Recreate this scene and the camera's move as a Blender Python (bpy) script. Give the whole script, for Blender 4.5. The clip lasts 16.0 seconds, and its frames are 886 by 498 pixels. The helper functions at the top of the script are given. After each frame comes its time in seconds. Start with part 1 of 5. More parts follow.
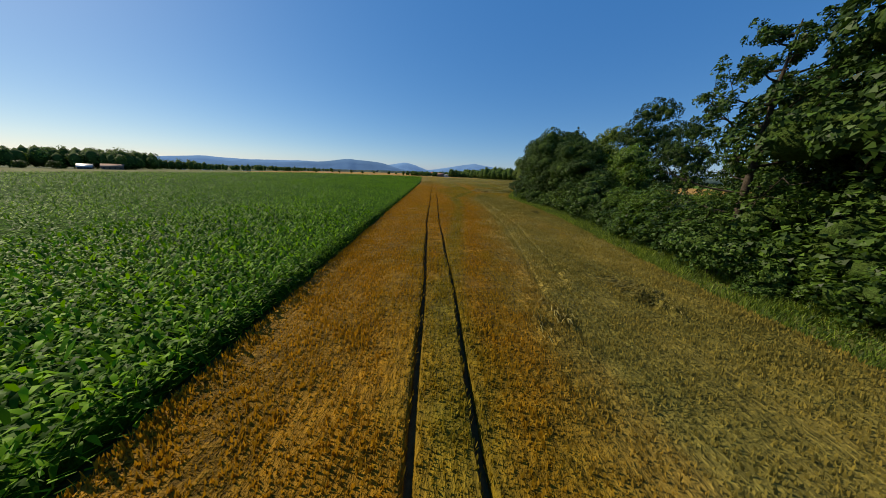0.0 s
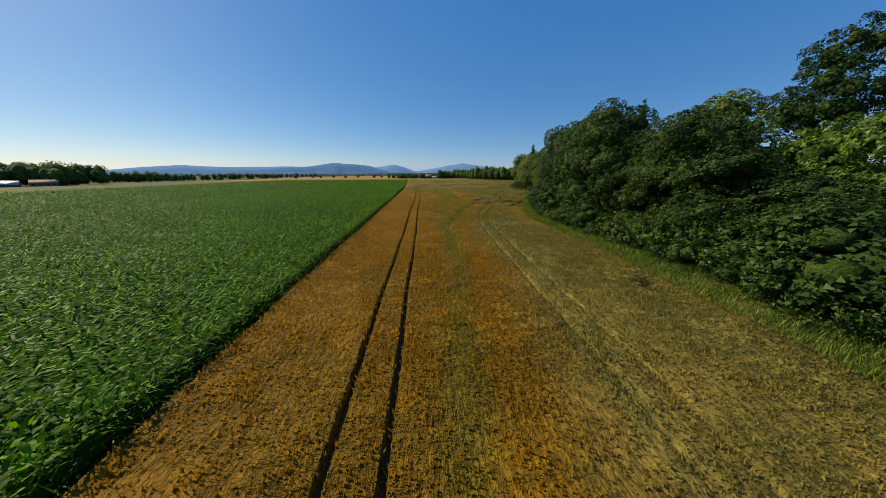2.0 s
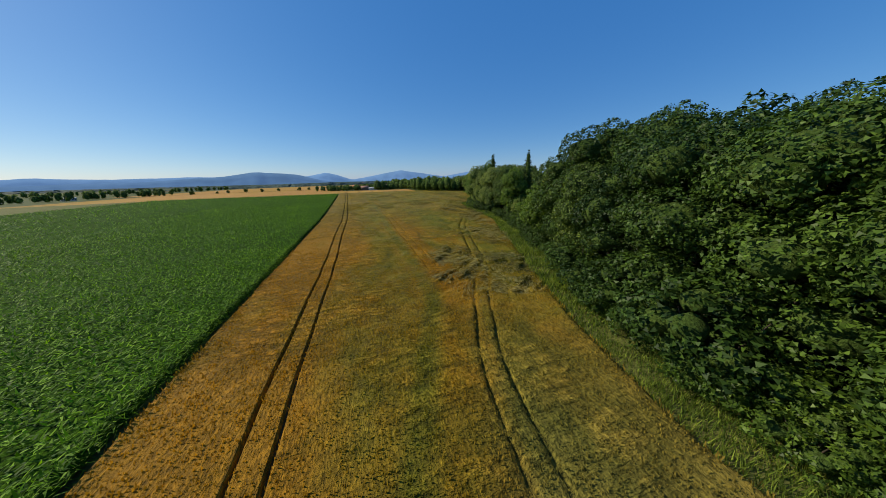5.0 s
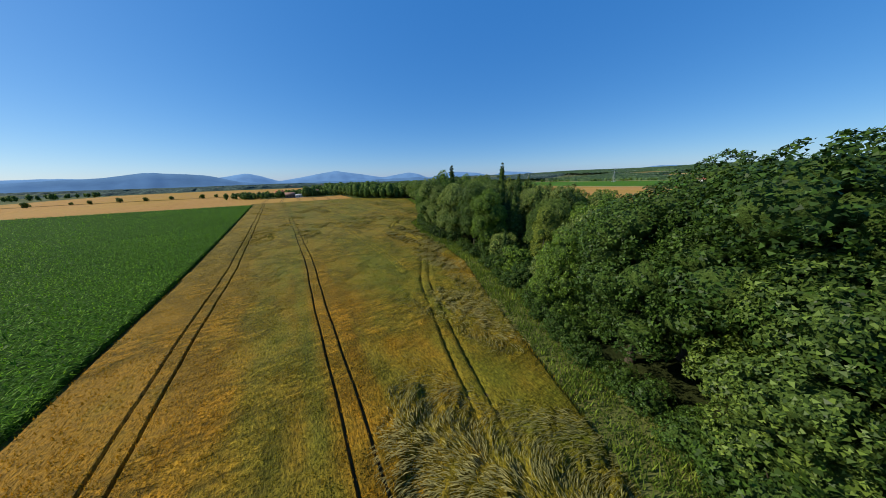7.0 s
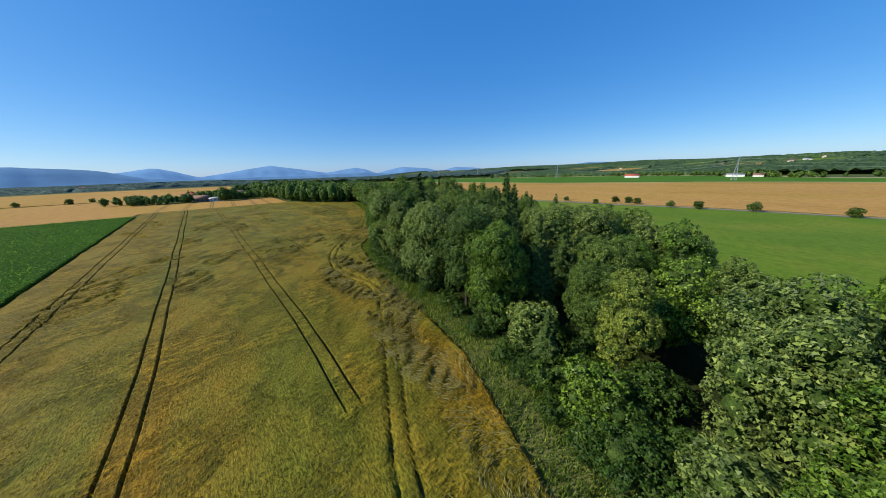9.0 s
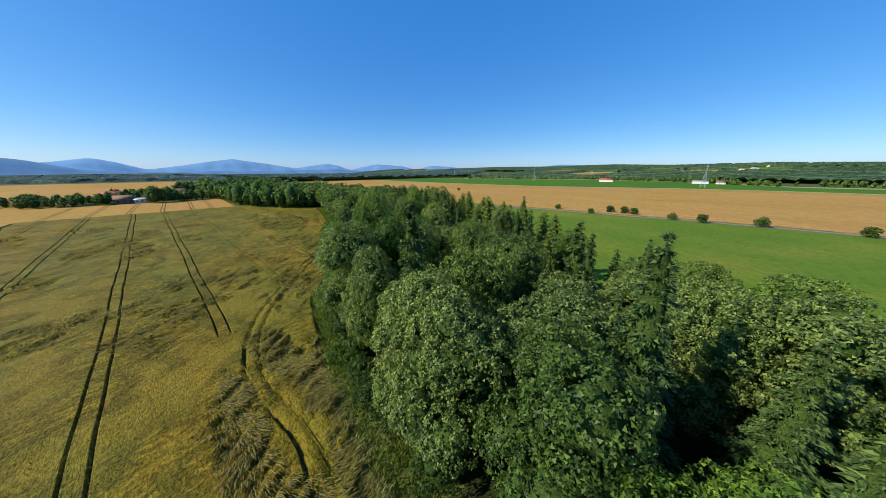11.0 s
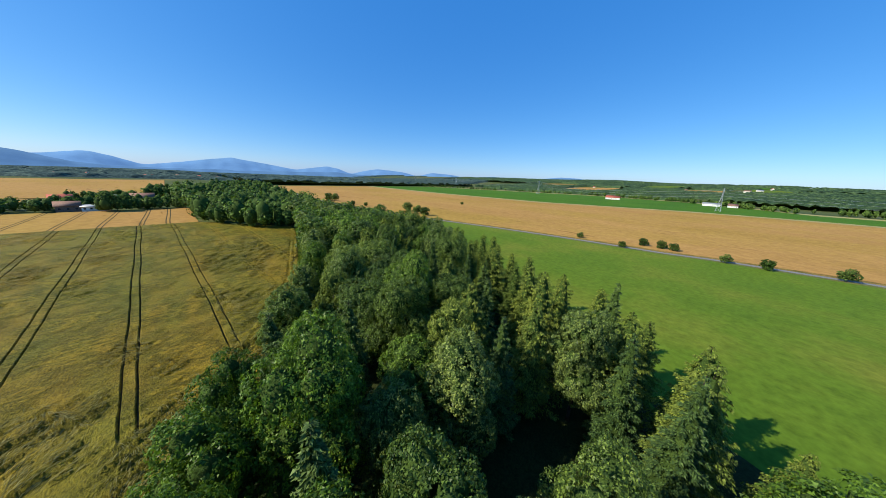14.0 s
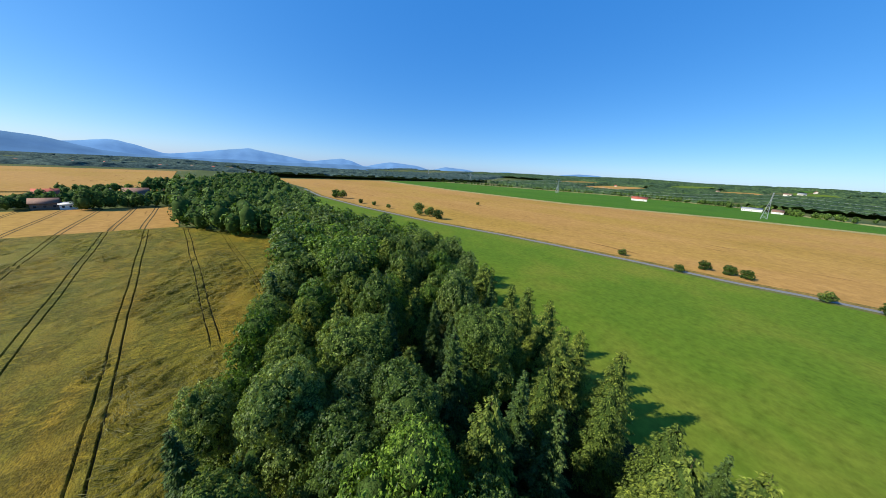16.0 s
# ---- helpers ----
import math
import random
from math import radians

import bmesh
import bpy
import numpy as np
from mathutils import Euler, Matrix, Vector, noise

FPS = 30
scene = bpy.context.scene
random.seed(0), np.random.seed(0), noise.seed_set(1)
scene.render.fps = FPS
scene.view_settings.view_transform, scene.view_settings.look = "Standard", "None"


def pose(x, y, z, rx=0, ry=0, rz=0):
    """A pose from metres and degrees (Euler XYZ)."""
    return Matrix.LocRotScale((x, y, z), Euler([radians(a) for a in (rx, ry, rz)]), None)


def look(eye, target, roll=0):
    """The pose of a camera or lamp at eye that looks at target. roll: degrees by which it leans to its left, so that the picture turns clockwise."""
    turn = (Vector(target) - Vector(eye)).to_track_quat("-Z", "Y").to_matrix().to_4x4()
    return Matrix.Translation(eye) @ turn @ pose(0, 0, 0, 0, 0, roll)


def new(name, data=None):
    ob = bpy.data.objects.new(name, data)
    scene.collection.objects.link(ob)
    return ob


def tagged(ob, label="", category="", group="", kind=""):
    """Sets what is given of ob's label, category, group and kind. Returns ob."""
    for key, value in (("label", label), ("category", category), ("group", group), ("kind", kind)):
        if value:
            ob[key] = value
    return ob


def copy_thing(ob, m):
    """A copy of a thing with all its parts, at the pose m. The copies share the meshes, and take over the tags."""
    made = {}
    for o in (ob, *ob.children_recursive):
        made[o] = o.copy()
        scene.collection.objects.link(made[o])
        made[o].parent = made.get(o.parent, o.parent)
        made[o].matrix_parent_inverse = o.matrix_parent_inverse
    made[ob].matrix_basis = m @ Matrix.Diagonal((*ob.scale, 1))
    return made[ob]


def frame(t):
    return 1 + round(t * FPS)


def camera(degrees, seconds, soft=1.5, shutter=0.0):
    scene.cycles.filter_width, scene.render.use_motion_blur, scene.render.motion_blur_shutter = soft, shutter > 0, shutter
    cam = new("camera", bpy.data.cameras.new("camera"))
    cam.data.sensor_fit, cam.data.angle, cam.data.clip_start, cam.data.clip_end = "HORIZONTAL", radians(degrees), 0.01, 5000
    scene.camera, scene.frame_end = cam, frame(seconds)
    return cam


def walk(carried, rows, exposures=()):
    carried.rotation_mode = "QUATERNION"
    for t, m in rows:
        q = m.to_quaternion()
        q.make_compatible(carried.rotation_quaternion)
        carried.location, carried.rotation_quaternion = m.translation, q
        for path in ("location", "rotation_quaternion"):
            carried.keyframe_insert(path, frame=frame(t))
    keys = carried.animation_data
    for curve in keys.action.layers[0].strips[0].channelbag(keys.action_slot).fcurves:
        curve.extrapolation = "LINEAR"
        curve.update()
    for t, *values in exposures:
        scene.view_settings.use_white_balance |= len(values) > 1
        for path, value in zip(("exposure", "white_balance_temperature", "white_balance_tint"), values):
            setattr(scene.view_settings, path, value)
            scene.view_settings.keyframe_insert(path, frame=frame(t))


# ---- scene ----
cam = camera(118.5, 16.0, soft=0.6)
PATH = [
    (0, (-0.45, 0.00, 7.41), (0.51, 19.20, 1.88), 2.15),
    (0.5, (0.27, 8.87, 7.69), (1.25, 28.05, 2.12), 1.39),
    (1, (0.79, 17.12, 8.10), (1.88, 36.31, 2.54), 0.70),
    (1.5, (1.51, 24.98, 8.70), (2.71, 44.16, 3.17), 0.18),
    (2, (2.13, 32.83, 9.22), (3.67, 52.00, 3.72), -0.06),
    (2.5, (3.07, 40.31, 9.66), (4.92, 59.48, 4.26), -0.26),
    (3, (3.79, 47.57, 10.24), (6.10, 66.72, 4.96), -0.36),
    (3.5, (4.38, 55.01, 11.14), (7.43, 74.08, 5.94), -0.80),
    (4, (5.17, 62.14, 12.31), (8.96, 81.07, 7.11), -1.13),
    (4.2, (5.40, 65.06, 12.76), (9.56, 83.92, 7.56), -1.24),
    (5.25, (8.02, 80.84, 15.89), (14.18, 99.18, 10.82), -1.40),
    (6.3, (12.68, 97.24, 19.44), (20.78, 114.83, 14.43), -1.40),
    (6.5, (13.76, 100.43, 20.07), (22.20, 117.85, 15.04), -1.45),
    (7, (15.96, 108.74, 21.39), (25.46, 125.57, 16.21), -1.57),
    (7.5, (18.83, 116.54, 22.63), (29.13, 132.85, 17.33), -1.79),
    (8, (21.81, 124.03, 23.90), (32.92, 139.75, 18.48), -1.91),
    (8.2, (23.15, 126.92, 24.40), (34.54, 142.42, 18.94), -1.92),
    (9.25, (32.57, 144.29, 26.10), (45.16, 158.77, 20.47), -1.39),
    (10.3, (42.89, 160.80, 27.71), (56.25, 174.54, 21.99), -0.49),
    (10.5, (44.60, 163.34, 28.17), (58.06, 176.97, 22.44), -0.35),
    (11, (48.94, 169.32, 29.39), (62.59, 182.78, 23.68), -0.10),
    (11.5, (53.27, 175.14, 30.65), (67.07, 188.46, 24.99), 0.28),
    (12, (57.53, 180.68, 31.88), (71.42, 193.95, 26.32), 0.65),
    (12.5, (61.72, 185.85, 33.06), (75.67, 199.12, 27.63), 0.95),
    (13, (65.63, 190.80, 34.51), (79.61, 204.08, 29.20), 1.42),
    (13.5, (70.12, 196.05, 36.05), (84.07, 209.39, 30.80), 1.92),
    (14, (74.92, 201.67, 37.40), (88.81, 215.09, 32.18), 2.41),
    (14.5, (80.14, 207.92, 38.94), (93.90, 221.42, 33.61), 2.85),
    (15, (85.75, 214.49, 40.36), (99.32, 228.13, 34.90), 3.21),
    (15.5, (91.39, 220.85, 41.75), (104.76, 234.64, 36.16), 3.41),
    (16, (96.53, 227.61, 42.85), (109.75, 241.51, 37.18), 3.54),
]

walk(cam, [(t, look(eye, target, roll)) for t, eye, target, roll in PATH],
     exposures=[(0, 0.0, 7300, 9), (4, 0.0, 7100, 9), (7, 0.14, 6500, 7), (10.5, 0.35, 6300, 6), (13, 0.43, 6300, 6), (16, 0.48, 6300, 6)])

# ---- sky and sun ----
SUN_AZ, SUN_EL = radians(-61), radians(37)      # azimuth from +y towards +x
to_sun = Vector((math.sin(SUN_AZ) * math.cos(SUN_EL), math.cos(SUN_AZ) * math.cos(SUN_EL), math.sin(SUN_EL)))
world = bpy.data.worlds.new("world")
scene.world = world
world.use_nodes = True
wn, wl = world.node_tree.nodes, world.node_tree.links
sky = wn.new("ShaderNodeTexSky")
sky.sky_type = "NISHITA"
sky.sun_disc = False
sky.sun_elevation, sky.sun_rotation = SUN_EL, SUN_AZ
sky.altitude, sky.air_density, sky.dust_density, sky.ozone_density = 300, 0.85, 0.5, 3.5
tint = wn.new("ShaderNodeHueSaturation")
tint.inputs["Saturation"].default_value = 1.2
wl.new(sky.outputs[0], tint.inputs["Color"])
cool = wn.new("ShaderNodeMix")
cool.data_type, cool.blend_type = "RGBA", "MULTIPLY"
cool.inputs[0].default_value, cool.inputs[7].default_value = 1.0, (0.58, 0.57, 0.47, 1)
wl.new(tint.outputs[0], cool.inputs[6])
blue = wn.new("ShaderNodeMix")                  # clear summer air, evenly blue
blue.data_type, blue.blend_type = "RGBA", "ADD"
blue.inputs[0].default_value, blue.inputs[7].default_value = 1.0, (0.08, 0.80, 2.9, 1)
wl.new(cool.outputs[2], blue.inputs[6])
wl.new(blue.outputs[2], wn["Background"].inputs[0])
wn["Background"].inputs[1].default_value = 0.12
sun = new("sun", bpy.data.lights.new("sun", "SUN"))
sun.data.energy, sun.data.angle, sun.data.color = 5.0, radians(0.55), (1.0, 0.90, 0.74)
sun.matrix_world = look(to_sun * 400, (0, 0, 0))


# ---- materials ----
def node_mat(name):
    m = bpy.data.materials.new(name)
    m.use_nodes = True
    return m, m.node_tree.nodes, m.node_tree.links, m.node_tree.nodes["Principled BSDF"]


def ramp_between(n, l, fac, stops):
    r = n.new("ShaderNodeValToRGB")
    while len(r.color_ramp.elements) < len(stops):
        r.color_ramp.elements.new(0.5)
    for e, (p, c) in zip(r.color_ramp.elements, stops):
        e.position, e.color = p, (*c, 1)
    l.new(fac, r.inputs[0])
    return r.outputs[0]


def noise_at(n, l, scale, detail=3.0, rough=0.55, stretch=(1, 1, 1)):
    co = n.new("ShaderNodeNewGeometry")
    mp = n.new("ShaderNodeMapping")
    mp.inputs["Scale"].default_value = stretch
    l.new(co.outputs["Position"], mp.inputs[0])
    t = n.new("ShaderNodeTexNoise")
    t.inputs["Scale"].default_value, t.inputs["Detail"].default_value, t.inputs["Roughness"].default_value = scale, detail, rough
    l.new(mp.outputs[0], t.inputs["Vector"])
    return t.outputs["Fac"]


def mixed(n, l, fac, a, b, kind="MIX"):
    m = n.new("ShaderNodeMix")
    m.data_type, m.blend_type = "RGBA", kind
    for v, s in ((fac, m.inputs[0]), (a, m.inputs[6]), (b, m.inputs[7])):
        if isinstance(v, (int, float)):
            s.default_value = v
        elif isinstance(v, tuple):
            s.default_value = (*v, 1)
        else:
            l.new(v, s)
    return m.outputs[2]


def field_mat(name, stops, broad=0.03, fine=2.5, bump=0.4, rough=0.85, stretch=(1, 1, 1), bump_dist=0.3, dark=0.55, streak=False):
    """A crop or soil seen as a sheet: broad tone, fine grain and relief."""
    m, n, l, b = node_mat(name)
    base = ramp_between(n, l, noise_at(n, l, broad, 4, 0.6, stretch), stops)
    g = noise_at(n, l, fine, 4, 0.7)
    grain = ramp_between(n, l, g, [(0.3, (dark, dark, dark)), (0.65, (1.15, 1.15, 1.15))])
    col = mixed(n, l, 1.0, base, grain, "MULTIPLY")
    if streak:
        # flattened gaps that follow the drilling
        gaps = ramp_between(n, l, noise_at(n, l, 0.16, 5, 0.6, (1.0, 0.10, 1)), [(0.60, (1, 1, 1)), (0.68, (0.50, 0.46, 0.40))])
        where = ramp_between(n, l, noise_at(n, l, 0.011, 2, 0.5), [(0.40, (0, 0, 0)), (0.60, (1, 1, 1))])
        col = mixed(n, l, where, col, mixed(n, l, 1.0, col, gaps, "MULTIPLY"))
        ripe = ramp_between(n, l, noise_at(n, l, 0.007, 3, 0.6, (1, 0.5, 1)), [(0.45, (1, 1, 1)), (0.62, (0.90, 0.98, 0.72))])
        col = mixed(n, l, 1.0, col, ripe, "MULTIPLY")
    l.new(col, b.inputs["Base Color"])
    b.inputs["Roughness"].default_value = rough
    b.inputs["Specular IOR Level"].default_value = 0.05
    bp = n.new("ShaderNodeBump")
    bp.inputs["Strength"].default_value, bp.inputs["Distance"].default_value = bump, bump_dist
    l.new(g, bp.inputs["Height"])
    l.new(bp.outputs[0], b.inputs["Normal"])
    return m


def leaf_mat(name, lo, hi, rough=0.45, trans=0.35, broad=0.05, per_object=0.5, spec=0.2, massed=False):
    """Leaves: a tone for each leaf and each plant, gloss on top, light through the blade."""
    m, n, l, b = node_mat(name)
    geo, obj = n.new("ShaderNodeNewGeometry"), n.new("ShaderNodeObjectInfo")
    own = ramp_between(n, l, noise_at(n, l, 0.12, 4, 0.75), [(0.35, (0, 0, 0)), (0.7, (1, 1, 1))]) if massed else geo.outputs["Random Per Island"]
    f = n.new("ShaderNodeMath")
    f.operation = "MULTIPLY_ADD"
    l.new(obj.outputs["Random"], f.inputs[0])
    f.inputs[1].default_value = per_object
    add = n.new("ShaderNodeMath")
    add.operation = "MULTIPLY"
    l.new(own, add.inputs[0])
    add.inputs[1].default_value = 1.0 - per_object
    l.new(add.outputs[0], f.inputs[2])
    mid = tuple((a + c) / 2 for a, c in zip(lo, hi))
    col = ramp_between(n, l, f.outputs[0], [(0.1, lo), (0.55, mid), (0.95, hi)])
    tone = ramp_between(n, l, noise_at(n, l, broad, 3), [(0.35, (0.75, 0.8, 0.8)), (0.65, (1.15, 1.1, 1.0))])
    col = mixed(n, l, 1.0, col, tone, "MULTIPLY")
    col = mixed(n, l, 1.0, col, ramp_between(n, l, own, [(0.05, (0.6, 0.62, 0.65)), (0.5, (0.95, 0.95, 0.95)), (0.95, (1.5, 1.45, 1.3))]), "MULTIPLY")
    l.new(col, b.inputs["Base Color"])
    b.inputs["Roughness"].default_value, b.inputs["Specular IOR Level"].default_value = rough, spec
    t = n.new("ShaderNodeBsdfTranslucent")
    l.new(mixed(n, l, 1.0, col, (1.25, 1.3, 0.5), "MULTIPLY"), t.inputs[0])
    mx = n.new("ShaderNodeMixShader")
    mx.inputs[0].default_value = trans
    l.new(b.outputs[0], mx.inputs[1])
    l.new(t.outputs[0], mx.inputs[2])
    l.new(mx.outputs[0], n["Material Output"].inputs[0])
    return m


def plain_mat(name, col, rough=0.7, metal=0.0, vary=0.15, scale=3.0):
    m, n, l, b = node_mat(name)
    lo, hi = tuple(c * (1 - vary) for c in col), tuple(min(1, c * (1 + vary)) for c in col)
    l.new(ramp_between(n, l, noise_at(n, l, scale, 4, 0.6), [(0.3, lo), (0.7, hi)]), b.inputs["Base Color"])
    b.inputs["Roughness"].default_value, b.inputs["Metallic"].default_value = rough, metal
    return m


def crop_mat(name, gold, olive, trans=0.4, grain=False, green=(0.118, 0.128, 0.011)):
    """Ripening cereal: gold and olive areas in broad patches, each stalk its own tone."""
    m, n, l, b = node_mat(name)
    big = noise_at(n, l, 0.045, 3, 0.6, (1.6, 0.45, 1))
    mid_n = noise_at(n, l, 0.35, 3, 0.6)
    s = n.new("ShaderNodeMath")
    s.operation = "MULTIPLY_ADD"
    l.new(mid_n, s.inputs[0])
    s.inputs[1].default_value = 0.3
    l.new(big, s.inputs[2])
    where = n.new("ShaderNodeSeparateXYZ")
    at = n.new("ShaderNodeNewGeometry")
    l.new(at.outputs["Position"], where.inputs[0])
    total = s.outputs[0]
    for axis, lo, hi, amount in (("X", 14.0, -6.0, 0.25), ("Y", 120.0, 240.0, 0.05)):
        r = n.new("ShaderNodeMapRange")
        r.interpolation_type = "SMOOTHSTEP"
        r.inputs["From Min"].default_value, r.inputs["From Max"].default_value, r.inputs["To Max"].default_value = lo, hi, amount
        l.new(where.outputs[axis], r.inputs["Value"])
        plus = n.new("ShaderNodeMath")
        l.new(total, plus.inputs[0])
        l.new(r.outputs[0], plus.inputs[1])
        total = plus.outputs[0]
    # the crop ripens in strips beside the headland track
    gap = where.outputs["X"]
    for lo, hi, shift in ((14.0, 60.0, 5.5), (78.0, 108.0, 9.1)):
        r = n.new("ShaderNodeMapRange")
        r.inputs["From Min"].default_value, r.inputs["From Max"].default_value, r.inputs["To Max"].default_value = lo, hi, shift
        l.new(where.outputs["Y"], r.inputs["Value"])
        less = n.new("ShaderNodeMath")
        less.operation = "SUBTRACT"
        l.new(gap, less.inputs[0])
        l.new(r.outputs[0], less.inputs[1])
        gap = less.outputs[0]
    early = n.new("ShaderNodeMapRange")             # beside the track the crop is greener in the first stretch only
    early.interpolation_type = "SMOOTHSTEP"
    early.inputs["From Min"].default_value, early.inputs["From Max"].default_value = 68.0, 100.0
    early.inputs["To Min"].default_value, early.inputs["To Max"].default_value = -0.19, -0.10
    l.new(where.outputs["Y"], early.inputs["Value"])
    for lo, hi, amount in ((6.1, 6.9, early.outputs[0]), (0.6, 2.6, 0.21), (-1.2, 0.2, -0.13), (16.0, 30.0, -0.03)):
        r = n.new("ShaderNodeMapRange")
        r.interpolation_type = "SMOOTHSTEP"
        r.inputs["From Min"].default_value, r.inputs["From Max"].default_value = lo, hi
        if isinstance(amount, float):
            r.inputs["To Max"].default_value = amount
        else:
            l.new(amount, r.inputs["To Max"])
        l.new(gap, r.inputs["Value"])
        plus = n.new("ShaderNodeMath")
        l.new(total, plus.inputs[0])
        l.new(r.outputs[0], plus.inputs[1])
        total = plus.outputs[0]
    base = ramp_between(n, l, total, [(0.45, green), (0.61, olive), (0.84, gold)])
    even = n.new("ShaderNodeMapRange")              # farther on the crop is of a more even tone
    even.interpolation_type = "SMOOTHSTEP"
    even.inputs["From Min"].default_value, even.inputs["From Max"].default_value, even.inputs["To Max"].default_value = 120.0, 215.0, 0.68
    l.new(where.outputs["Y"], even.inputs["Value"])
    base = mixed(n, l, even.outputs[0], base, tuple(0.35 * a + 0.40 * b + 0.03 * c for a, b, c in zip(olive, green, gold)))
    pale = []
    for source, lo, hi in ((gap, 2.5, 7.0), (where.outputs["Y"], 112.0, 70.0)):
        r = n.new("ShaderNodeMapRange")
        r.interpolation_type = "SMOOTHSTEP"
        r.inputs["From Min"].default_value, r.inputs["From Max"].default_value = lo, hi
        l.new(source, r.inputs["Value"])
        pale.append(r.outputs[0])
    both = n.new("ShaderNodeMath")
    both.operation = "MULTIPLY"
    l.new(pale[0], both.inputs[0])
    l.new(pale[1], both.inputs[1])
    most = n.new("ShaderNodeMath")
    most.operation = "MULTIPLY"
    l.new(both.outputs[0], most.inputs[0])
    most.inputs[1].default_value = 0.6
    base = mixed(n, l, most.outputs[0], base, (0.29, 0.222, 0.058))
    geo = n.new("ShaderNodeNewGeometry")
    own = ramp_between(n, l, geo.outputs["Random Per Island"], [(0.0, (0.66, 0.67, 0.66)), (0.5, (0.96, 0.96, 0.96)), (1.0, (1.38, 1.33, 1.24))])
    col = mixed(n, l, 1.0, base, own, "MULTIPLY")
    if grain:
        # shade in the gaps between stalks painted in as dark grain
        g = noise_at(n, l, 3.4, 4, 0.7, (1.5, 0.55, 1))
        col = mixed(n, l, 1.0, base, ramp_between(n, l, g, [(0.34, (0.46, 0.48, 0.46)), (0.5, (0.97, 0.97, 0.97)), (0.66, (1.6, 1.55, 1.42))]), "MULTIPLY")
        # nearer crop dimmed in colour, standing in for shade among the stalks
        near_shade = n.new("ShaderNodeMapRange")
        near_shade.interpolation_type = "SMOOTHSTEP"
        near_shade.inputs["From Min"].default_value, near_shade.inputs["From Max"].default_value = 50.0, 210.0
        l.new(where.outputs["Y"], near_shade.inputs["Value"])
        col = mixed(n, l, 1.0, col, ramp_between(n, l, near_shade.outputs[0], [(0.0, (0.8, 0.8, 0.8)), (1.0, (1.15, 1.15, 1.15))]), "MULTIPLY")
        # wind-combed ripples where it leans, light and shade painted in; fine tufts all over
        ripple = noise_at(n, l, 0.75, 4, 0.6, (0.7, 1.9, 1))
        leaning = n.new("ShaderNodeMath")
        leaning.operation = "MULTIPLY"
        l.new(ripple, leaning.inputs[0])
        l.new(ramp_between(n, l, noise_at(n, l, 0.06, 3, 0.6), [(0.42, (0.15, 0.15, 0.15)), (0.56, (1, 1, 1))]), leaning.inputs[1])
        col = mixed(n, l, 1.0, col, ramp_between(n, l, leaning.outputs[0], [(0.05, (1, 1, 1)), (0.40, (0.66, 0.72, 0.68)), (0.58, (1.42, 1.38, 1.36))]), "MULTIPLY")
        bp = n.new("ShaderNodeBump")
        bp.inputs["Strength"].default_value, bp.inputs["Distance"].default_value = 1.0, 1.5
        l.new(leaning.outputs[0], bp.inputs["Height"])
        bf = n.new("ShaderNodeBump")
        bf.inputs["Strength"].default_value, bf.inputs["Distance"].default_value = 0.9, 0.3
        l.new(g, bf.inputs["Height"])
        l.new(bp.outputs[0], bf.inputs["Normal"])
        l.new(bf.outputs[0], b.inputs["Normal"])
    l.new(col, b.inputs["Base Color"])
    b.inputs["Roughness"].default_value, b.inputs["Specular IOR Level"].default_value = 0.7, 0.1
    t = n.new("ShaderNodeBsdfTranslucent")
    l.new(col, t.inputs[0])
    mx = n.new("ShaderNodeMixShader")
    mx.inputs[0].default_value = trans
    l.new(b.outputs[0], mx.inputs[1])
    l.new(t.outputs[0], mx.inputs[2])
    l.new(mx.outputs[0], n["Material Output"].inputs[0])
    return m


